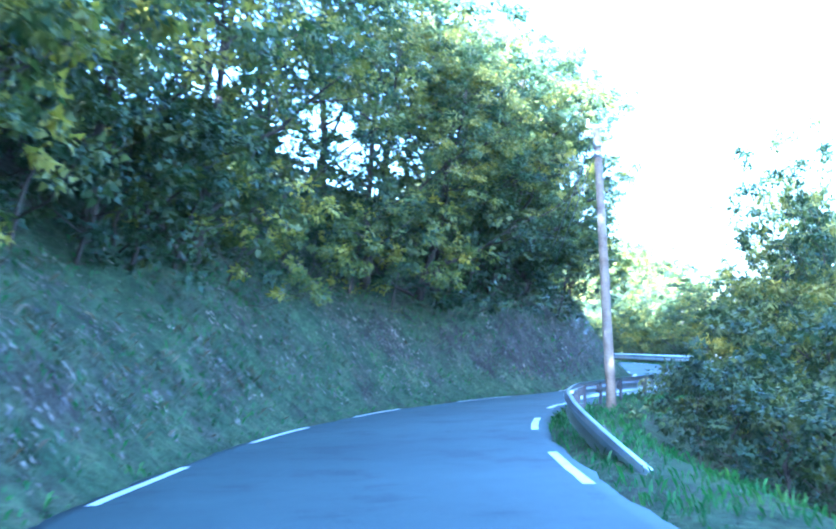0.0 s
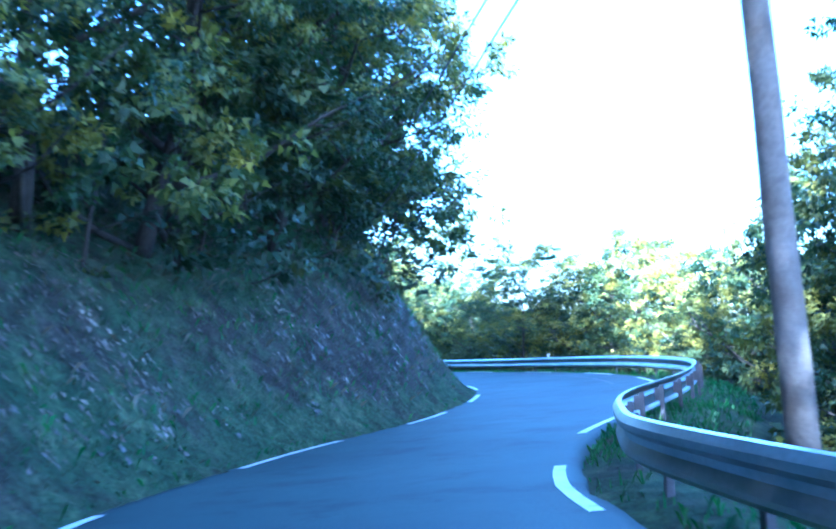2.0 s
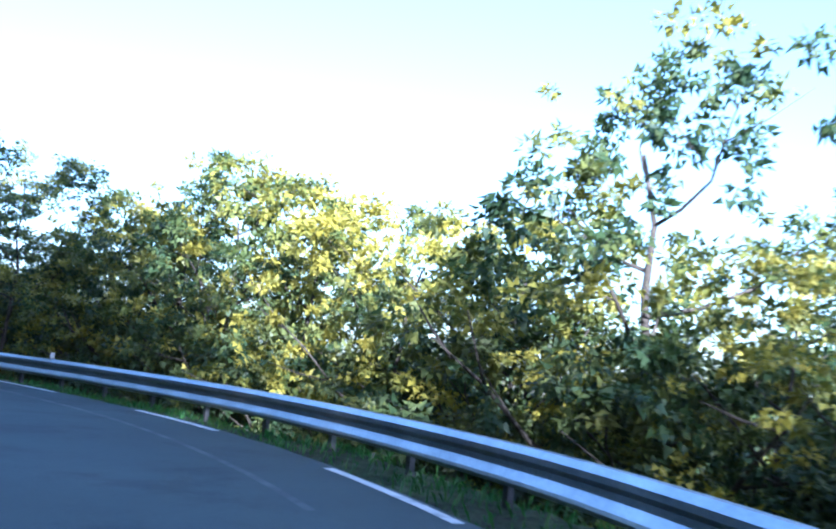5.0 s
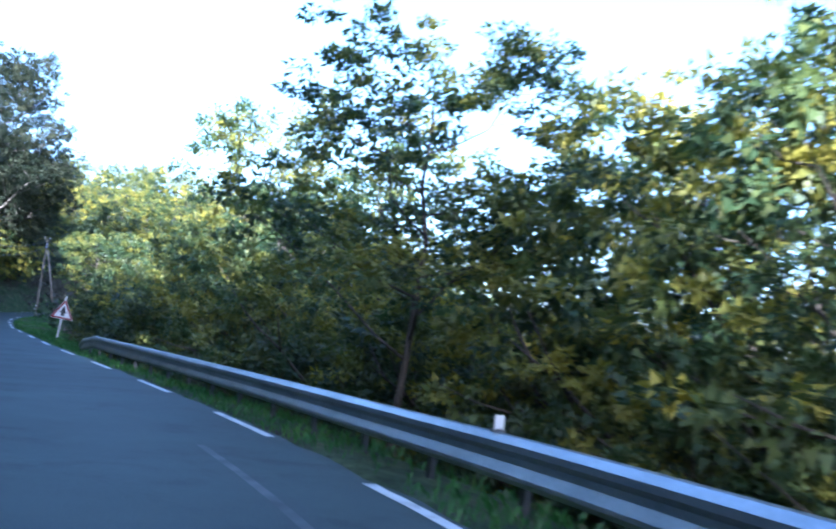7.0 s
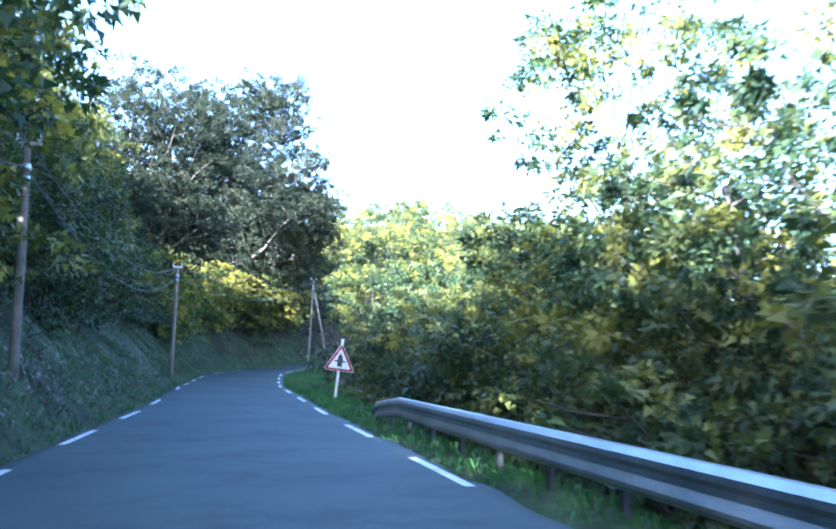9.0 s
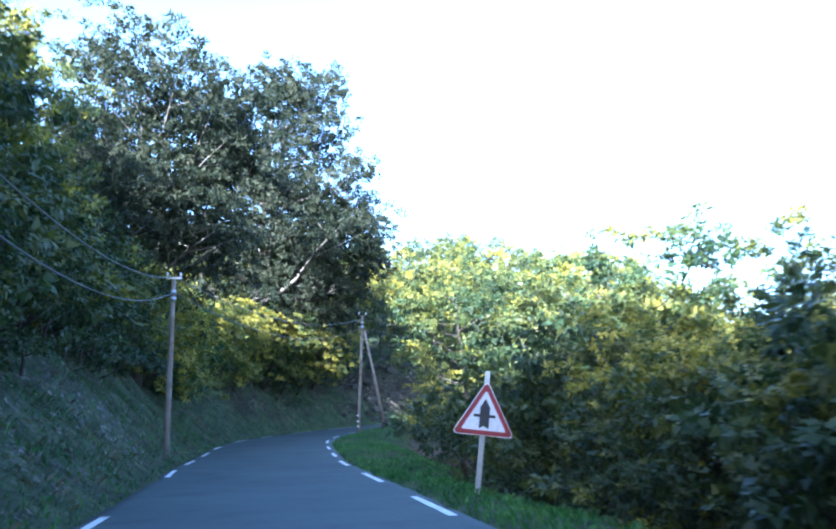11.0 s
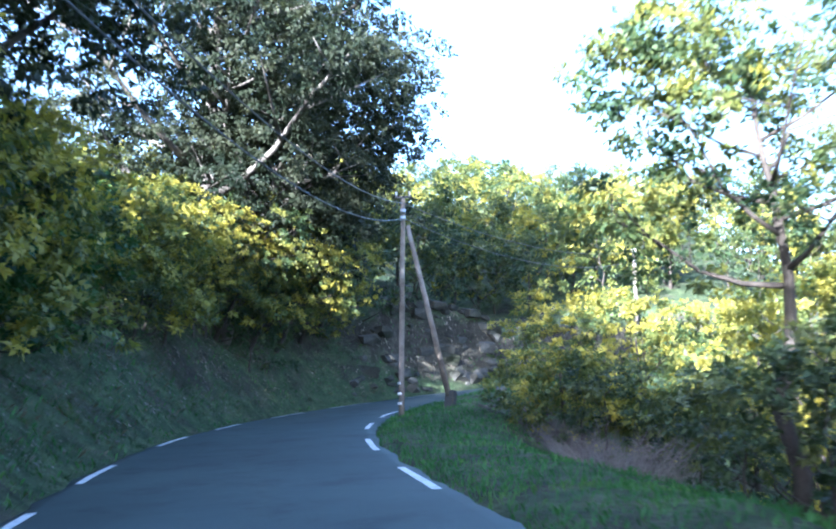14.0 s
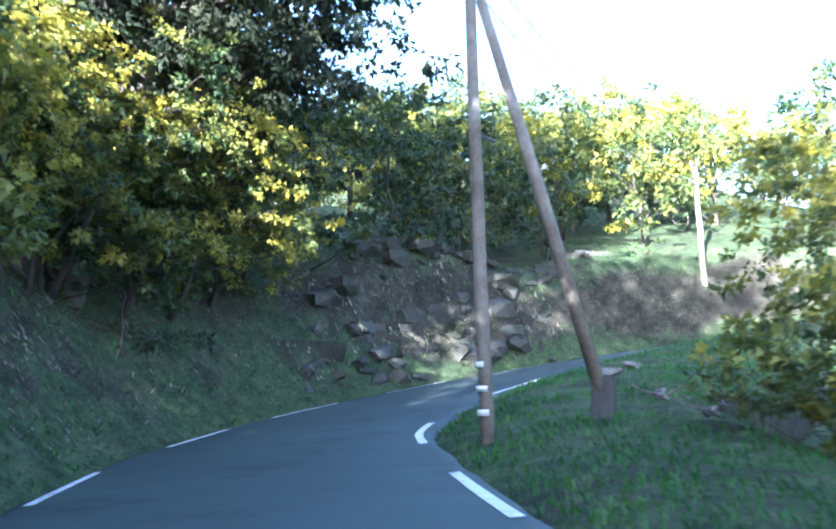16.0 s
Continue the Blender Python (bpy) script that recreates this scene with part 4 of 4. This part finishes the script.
# downhill side, behind the guard rail
pick.seed(31)
s = S_D1 + 21
while s < S_D1 + 90:
    q = chance()
    # no yellow kinds on this stretch: darker leaves carry its shade
    shady = S_D1 + 60 < s < S_D1 + 84
    kind = "broad" if q < 0.42 or shady else ("airy" if q < 0.68 else "yellow")
    tall = float(np.interp(s - S_D1, [17, 24, 30, 35, 46, 49, 57, 62, 68, 75, 90], [0.9, 0.68, 0.66, 0.68, 0.68, 0.66, 0.68, 0.92, 0.92, 0.85, 0.62]))
    plant_beside(kind, s, (4.2 if s < S_D1 + 62 else 5.0) + chance() * 1.2, tall * (0.85 + 0.3 * chance()), chance() * 360)
    if chance() < 0.8:
        plant_beside("yellow_2" if chance() < 0.6 and not shady else "broad_2", s + 1.5, 5.8 + chance() * 2.0, tall * (0.85 + 0.3 * chance()), chance() * 360)
    plant_beside("bush", s + 0.9, 3.1 + chance() * 0.6, 0.55 + 0.2 * chance(), chance() * 360)
    plant_beside("bush", s + 2.0, 3.4 + chance() * 1.2, 1.0 + 0.4 * chance(), chance() * 360)
    plant_beside("thicket", s + 1.2, 4.6 + chance() * 1.6, 0.62 + 0.3 * chance(), chance() * 360)
    if S_D1 + 30 < s < S_D1 + 62:
        plant_beside("broad_2", s + 1.9, 7.5 + chance() * 1.5, 0.85 * tall, chance() * 360)
    plant_beside("far", s + 1.0, 10 + chance() * 4, 0.7 + 0.25 * chance(), chance() * 360)
    s += 2.7
for s, off, k, kind in ((36.8, 4.6, 0.98, "broad"), (39.3, 4.4, 0.8, "yellow"), (42.2, 4.3, 0.88, "yellow"), (45, 4.4, 1.0, "yellow"), (47.8, 4.4, 1.1, "yellow"), (50.3, 4.8, 0.95, "broad"), (53, 4.6, 1.05, "yellow"), (55.6, 5.0, 0.9, "broad")):
    plant_beside(kind, S_D1 + s, off, k, chance() * 360)
plant("airy", -0.9, 48.9, 1.0, 150, 0.0, 0.76)
plant("airy", -22.6, 61.0, 1.42, 15)
plant_beside("yellow_2", S_D1 + 93, 6.5, 0.8, 10)
plant_beside("broad_2", S_D1 + 96.5, 6.0, 0.75, 80)
pick.seed(23)
# the wood on the hillside beyond the second bend, with one grassy clearing
gy_ = 66.0
while gy_ < 128:
    gx_ = -138.0
    while gx_ < -70:
        x, y = gx_ + chance() * 3.4, gy_ + chance() * 3.4
        near = float(np.min(np.hypot(CENTRE[:, 0] - x, CENTRE[:, 1] - y)))
        k = int(np.argmin(np.hypot(CENTRE[:, 0] - x, CENTRE[:, 1] - y)))
        left = (x - CENTRE[k, 0]) * TO_LEFT[k, 0] + (y - CENTRE[k, 1]) * TO_LEFT[k, 1] > 0
        sight = abs((x + 108) * 0.514 + (y - 97) * 0.857)            # a lane up to the clearing
        if near > 7.5 and left and S[k] > S_D1 + 128 and not (sight < 1.8 and x > -104) and y < 122 + (-75 - x) * 0.5:
            plant("far_yellow" if chance() < 0.7 else "far", x, y, 0.5 + 0.3 * chance(), chance() * 360)
            if near < 17:
                plant("shrub" if chance() < 0.5 else "bush", x + 2.4, y + 1.6, 1.2 + 0.6 * chance(), chance() * 360)
        gx_ += 5.4
    gy_ += 5.4
for x, y, k, kind in ((-86.0, 84.6, 0.95, "thicket"), (-88.4, 88.0, 0.9, "thicket"), (-87.6, 91.8, 0.8, "thicket"), (-89.5, 85.6, 0.7, "yellow_2"), (-90.2, 90.6, 0.75, "yellow_2"), (-89.6, 95.2, 0.8, "thicket"), (-88.0, 99.5, 0.9, "thicket"), (-91.5, 97.5, 0.7, "yellow_2"), (-84.0, 103.5, 0.8, "thicket")):
    plant(kind, x, y, k, chance() * 360)
pick.seed(24)
# downhill side before the second bend
for x, y, kind, k in ((-68.6, 78.8, "yellow", 0.66), (-66.9, 80.0, "yellow", 0.78), (-65.2, 82.0, "yellow", 0.85), (-68.0, 77.6, "shrub", 0.95), (-66.4, 77.4, "shrub", 1.1), (-64.8, 77.0, "bush", 1.0), (-63.6, 79.4, "shrub", 1.5), (-69.6, 84.4, "shrub", 1.5), (-71.5, 88.0, "shrub", 1.4), (-66, 85.5, "yellow_2", 0.7), (-62, 86, "yellow_2", 0.75),
                      (-56, 88, "broad_2", 0.75), (-50, 76, "broad_2", 0.75), (-45, 77, "yellow_2", 0.95), (-68, 95, "yellow_2", 0.85), (-74, 95, "yellow_2", 0.55), (-41.6, 66.6, "thicket", 1.1), (-38.4, 65.2, "thicket", 1.1), (-36.0, 65.0, "yellow", 0.85), (-39.4, 67.4, "broad", 0.95), (-43.2, 69.0, "broad", 0.97), (-36.8, 68.2, "broad", 1.0), (-46.4, 69.0, "thicket", 1.05), (-49.6, 70.4, "thicket", 1.05), (-44.4, 68.2, "thicket", 0.95), (-48.0, 71.2, "thicket", 1.1), (-53.4, 72.0, "thicket", 0.7),
                      (-52, 81, "yellow_2", 0.8), (-58, 95, "far_yellow", 0.9), (-48, 88, "far_yellow", 0.9), (-40, 80, "far", 0.9), (-47.4, 72.4, "yellow", 0.85), (-51.5, 75.0, "yellow", 0.9), (-58.0, 77.4, "yellow", 0.9), (-61.2, 79.6, "yellow", 0.85), (-57, 82, "yellow_2", 0.75), (-62, 91, "yellow_2", 0.8), (-36, 71, "broad_2", 0.8), (-32.0, 64.0, "broad", 0.7), (-30.0, 62.4, "thicket", 0.75), (-28, 64.4, "yellow", 0.8), (-33.6, 62.8, "thicket", 0.6)):
    plant(kind, x, y, k, chance() * 360)
plant("umbrella", -55.2, 72.0, 1.1, 200)
for x, y, k in ((-47.5, 67.5, 0.8), (-50.5, 69.2, 0.9), (-53.5, 70.5, 0.9), (-57, 73, 0.9), (-44, 66.4, 0.8), (-61, 76, 0.9), (-64.5, 78.5, 0.9), (-40.6, 65.0, 0.7)):
    plant("bush", x, y, k, chance() * 360)


pick.seed(25)
# dry brush below the verge
def make_brush():
    root = tagged(new("bush"), "grey leafless brush with dry twigs below the verge", "bush", "dry brush")
    r = random.Random(77)
    twigs = []
    for k in range(110):
        w, q = r.random() * 6.28, r.random()
        a = Vector((math.cos(w) * q * 0.5, math.sin(w) * q * 0.5, -0.1))
        d = Vector((math.cos(w) * (0.3 + q), math.sin(w) * (0.3 + q), 0.7 + 0.8 * r.random())) * (0.5 + 0.5 * r.random())
        m = a + d * 0.5 + Vector((r.gauss(0, 0.06), r.gauss(0, 0.06), 0.05))
        e = a + d + Vector((r.gauss(0, 0.12), r.gauss(0, 0.12), -0.1 * r.random()))
        twigs.append(tube([a, m, e], [0.009, 0.007, 0.003], 4, False))
        for _ in range(2):
            u = m.lerp(e, r.random())
            twigs.append(tube([u, u + Vector((r.gauss(0, 0.2), r.gauss(0, 0.2), 0.12 * r.random()))], [0.005, 0.002], 3, False))
    v, f = tubes(twigs)
    part("brushwood", mesh_of("brushwood", v, f, twig_grey), root, "dry grey brushwood")
    return root


kinds["brush"] = make_brush()
for x, y, k in ((-65.8, 76.9, 1.0), (-67.2, 77.6, 1.1), (-64.2, 76.2, 1.1), (-62.8, 75.2, 1.0), (-68.6, 78.4, 0.9), (-61.0, 74.2, 1.0), (-66.4, 78.8, 1.2), (-63.4, 77.4, 1.2), (-70.6, 79.4, 0.9), (-59.0, 72.6, 0.9)):
    plant("brush", x, y, k, chance() * 360)


# ---- rocks that crop out of the bank at the second bend ----
def rock_mesh(seed):
    """An angular slab, broken along flat faces."""
    bm = bmesh.new()
    bmesh.ops.create_cube(bm, size=1.0)
    r = random.Random(seed)
    for _ in range(7):
        d = Vector((r.gauss(0, 1), r.gauss(0, 1), r.gauss(0, 1))).normalized()
        geom = bm.verts[:] + bm.edges[:] + bm.faces[:]
        cut = bmesh.ops.bisect_plane(bm, geom=geom, plane_co=d * (0.36 + 0.12 * r.random()), plane_no=d, clear_outer=True)
        edges = [e for e in cut["geom_cut"] if isinstance(e, bmesh.types.BMEdge)]
        if edges:
            bmesh.ops.edgeloop_fill(bm, edges=edges)
    return from_bm("rock", bm, rock_grey)


rocks = tagged(new("rock_outcrop"), "dark grey mossy layered rock cropping out of the bank", "rock")
rock_shapes = [rock_mesh(k) for k in range(8)]
rk = random.Random(5)
home = beside(S_D1 + 142, -6.5)
rocks.location = (home.x, home.y, gz(home.x, home.y))
for k in range(110):
    ledge = k % 4                                        # layered steps of the ledge, each set further back
    s = S_D1 + 138.5 + ledge * 0.9 + rk.random() * 7.5
    e = 0.8 + ledge * 0.75 + rk.gauss(0, 0.2)
    p = beside(s, -float(np.interp(s, S, WIDTH)) - e)
    z = gz(p.x, p.y)
    size = 0.16 + 0.40 * rk.random() ** 2
    m = Matrix.Translation(Vector((p.x, p.y, z - size * 0.16)) - rocks.location) @ pose(0, 0, 0, rk.uniform(-16, 16), rk.uniform(-16, 16), heading(s) + 90 + rk.uniform(-30, 30)) @ Matrix.Diagonal((size * 1.9, size * 1.3, size * 0.9, 1))
    part("rock", rock_shapes[k % 8], rocks, "", m)


# ---- loose things on the slope below the second bend ----
def fallen_branch(a, b, r0, label):
    a, b = Vector((*a, gz(*a) + 0.10)), Vector((*b, gz(*b) + 0.16))
    root = tagged(new("fallen_branch"), label, "branch", "fallen branches")
    root.location = a
    d = b - a
    side = Vector((-d.y, d.x, 0)).normalized()
    path = [d * (i / 6) + side * 0.09 * math.sin(i * 1.7) + Vector((0, 0, 0.05 * math.sin(i * 2.3))) for i in range(7)]
    v, f = tube(path, [r0 * (1 - 0.11 * i) for i in range(7)], 7)
    part("stem", mesh_of("stem", v, f, twig_grey, True), root, "bare grey stem")
    for i, w in ((2, 1), (3, -1), (4, 1), (5, -1)):
        q = path[i]
        v, f = tube([q, q + d * 0.09 + side * 0.16 * w + Vector((0, 0, 0.06)), q + d * 0.17 + side * 0.3 * w + Vector((0, 0, 0.16))], [r0 * 0.4, r0 * 0.3, r0 * 0.12], 5)
        part("twig", mesh_of("twig", v, f, twig_grey, True), root)


fallen_branch((-72.1, 79.1), (-70.7, 77.6), 0.035, "bare grey fallen branch lying on the slope below the verge")
fallen_branch((-71.6, 79.6), (-69.9, 78.2), 0.03, "bare grey fallen branch lying on the slope below the verge")
fallen_branch((-69.9, 77.4), (-68.9, 76.3), 0.028, "thin dry fallen branch among the brushwood")
for x, y, size, label in ((-76.25, 83.15, 0.2, "pale weathered stone on the grass verge"), (-74.9, 81.1, 0.26, "pale flat stone lying in the verge grass"), (-75.6, 82.2, 0.12, "small pale stone on the grass verge")):
    stone = tagged(new("stone", rock_shapes[int(size * 100) % 8].copy()), label, "stone", "loose stones")
    stone.data.materials[0] = pale_stone
    stone.matrix_world = Matrix.Translation((x, y, gz(x, y) + size * 0.2)) @ pose(0, 0, 0, 8, -6, size * 900) @ Matrix.Diagonal((size * 1.5, size, size * 0.75, 1))


# ---- grass on the verges and the bank ----
def grass_patch(name, label, s0, s1, lo, hi, from_left, count, height, mat, seed, droop=0.5):
    """Many bent blades, standing on the ground between two offsets of the road's edge."""
    r = np.random.default_rng(seed)
    ss = r.uniform(s0, s1, count)
    off = r.uniform(lo, hi, count)
    w = np.interp(ss, S, WIDTH)
    o = np.where(from_left, -w - off, off)
    x = np.interp(ss, S, RIGHT[:, 0]) - np.interp(ss, S, TO_LEFT[:, 0]) * o
    y = np.interp(ss, S, RIGHT[:, 1]) - np.interp(ss, S, TO_LEFT[:, 1]) * o
    thick = smooth_noise(x, y, 1.1, seed + 5) + 0.5 > r.random(count) * 0.9
    x, y = x[thick], y[thick]
    n = len(x)
    z = ground_height(x, y) - 0.02
    a = r.uniform(0, 6.283, n)
    h = height * (0.45 + 0.9 * r.random(n) ** 2)
    lx, ly = np.cos(a) * h * droop, np.sin(a) * h * droop
    wx, wy = -np.sin(a) * 0.006 * (1 + h * 4), np.cos(a) * 0.006 * (1 + h * 4)
    p0 = np.stack([x - wx, y - wy, z], 1)
    p1 = np.stack([x + wx, y + wy, z], 1)
    p2 = np.stack([x + wx * 0.7 + lx * 0.45, y + wy * 0.7 + ly * 0.45, z + h * 0.75], 1)
    p3 = np.stack([x + lx, y + ly, z + h * 0.9], 1)
    me = leaf_mesh(name, np.stack([p0, p1, p2, p3], 1).reshape(-1, 3), mat)
    return tagged(new(name, me), label, "grass", kind="stuff")


grass_patch("verge_grass", "short green grass along the outer verge", S_D1 - 8, S_D1 + 100, 0.2, 1.9, False, 26000, 0.13, grass_leaf, 1)
grass_patch("verge_grass", "fresh green grass on the verge at the bend", S_D1 + 92, S_D1 + 146, 0.2, 5.5, False, 62000, 0.10, grass_leaf, 2)
grass_patch("bank_grass", "rough green grass on the roadside bank", S_D1 - 12, S_D1 + 150, 0.2, 3.8, True, 26000, 0.14, grass_leaf, 3, 0.55)
grass_patch("dry_grass", "dry grey-brown grass hanging on the bank", S_D1 - 12, S_D1 + 150, 0.4, 4.6, True, 14000, 0.13, dry_leaf, 4, 1.1)


def tuft_patch(name, label, s0, s1, lo, hi, count, blades, length, mat, seed, fall):
    """Grass tufts on the uphill bank; their blades fan out and hang down the slope."""
    r = np.random.default_rng(seed)
    ss, off = r.uniform(s0, s1, count), r.uniform(lo, hi, count)
    o = -np.interp(ss, S, WIDTH) - off
    x = np.interp(ss, S, RIGHT[:, 0]) - np.interp(ss, S, TO_LEFT[:, 0]) * o
    y = np.interp(ss, S, RIGHT[:, 1]) - np.interp(ss, S, TO_LEFT[:, 1]) * o
    keep = smooth_noise(x, y, 1.9, seed + 7) + 0.5 > r.random(count) * 0.85
    x, y = np.repeat(x[keep], blades), np.repeat(y[keep], blades)
    down = -np.stack([np.interp(ss, S, TO_LEFT[:, k]) for k in (0, 1)], 1)[keep].repeat(blades, 0)
    n = len(x)
    big = np.repeat(0.6 + 0.8 * r.random(n // blades), blades)
    x, y = x + r.normal(0, 0.07, n) * big, y + r.normal(0, 0.07, n) * big
    z = ground_height(x, y) - 0.03
    a = r.uniform(0, 6.283, n)
    h = length * big * (0.5 + 0.7 * r.random(n))
    lx = np.cos(a) * 0.45 + down[:, 0] * fall
    ly = np.sin(a) * 0.45 + down[:, 1] * fall
    wx, wy = -ly / np.hypot(lx, ly) * 0.009, lx / np.hypot(lx, ly) * 0.009
    p0, p1 = np.stack([x - wx, y - wy, z], 1), np.stack([x + wx, y + wy, z], 1)
    p2 = np.stack([x + lx * h, y + ly * h, z + h * (0.85 - 0.45 * fall)], 1)
    return tagged(new(name, leaf_mesh(name, np.stack([p0, p1, p2], 1).reshape(-1, 3), mat, 3)), label, "grass", kind="stuff")


def litter(name, label, s0, s1, lo, hi, count, size, mat, seed):
    """Dead leaves lying on the bank, each a small bent triangle."""
    r = np.random.default_rng(seed)
    ss, off = r.uniform(s0, s1, count), lo + (hi - lo) * r.random(count) ** 0.8
    o = -np.interp(ss, S, WIDTH) - off
    x = np.interp(ss, S, RIGHT[:, 0]) - np.interp(ss, S, TO_LEFT[:, 0]) * o
    y = np.interp(ss, S, RIGHT[:, 1]) - np.interp(ss, S, TO_LEFT[:, 1]) * o
    keep = smooth_noise(x, y, 1.4, seed + 3) + 0.5 > r.random(count) * 0.8
    x, y = x[keep], y[keep]
    n = len(x)
    a, h = r.uniform(0, 6.283, n), size * (0.5 + r.random(n))
    corners = []
    for turn, reach in ((0.0, 1.0), (2.3, 0.7), (3.9, 0.7)):
        px, py = x + np.cos(a + turn) * h * reach, y + np.sin(a + turn) * h * reach
        corners.append(np.stack([px, py, ground_height(px, py) + 0.012 + h * 0.5 * r.random(n)], 1))
    return tagged(new(name, leaf_mesh(name, np.stack(corners, 1).reshape(-1, 3), mat, 3)), label, "dead leaves", kind="stuff")


litter("leaf_litter", "brown dead leaves lying on the roadside bank", S_D1 - 11, S_D1 + 146, 0.5, 4.4, 46000, 0.05, litter_leaf, 51)
tuft_patch("bank_tufts", "green grass tufts hanging on the roadside bank", S_D1 - 11, S_D1 + 140, 0.4, 4.4, 7500, 10, 0.2, bank_leaf, 41, 0.5)
tuft_patch("dry_tufts", "dry straw-coloured tufts hanging on the roadside bank", S_D1 - 11, S_D1 + 140, 0.6, 4.6, 6500, 10, 0.21, dry_leaf, 42, 0.8)
tuft_patch("bank_weeds", "dark green weeds along the foot of the bank", S_D1 - 11, S_D1 + 146, 0.22, 0.9, 2600, 9, 0.13, weed_leaf, 43, 0.3)
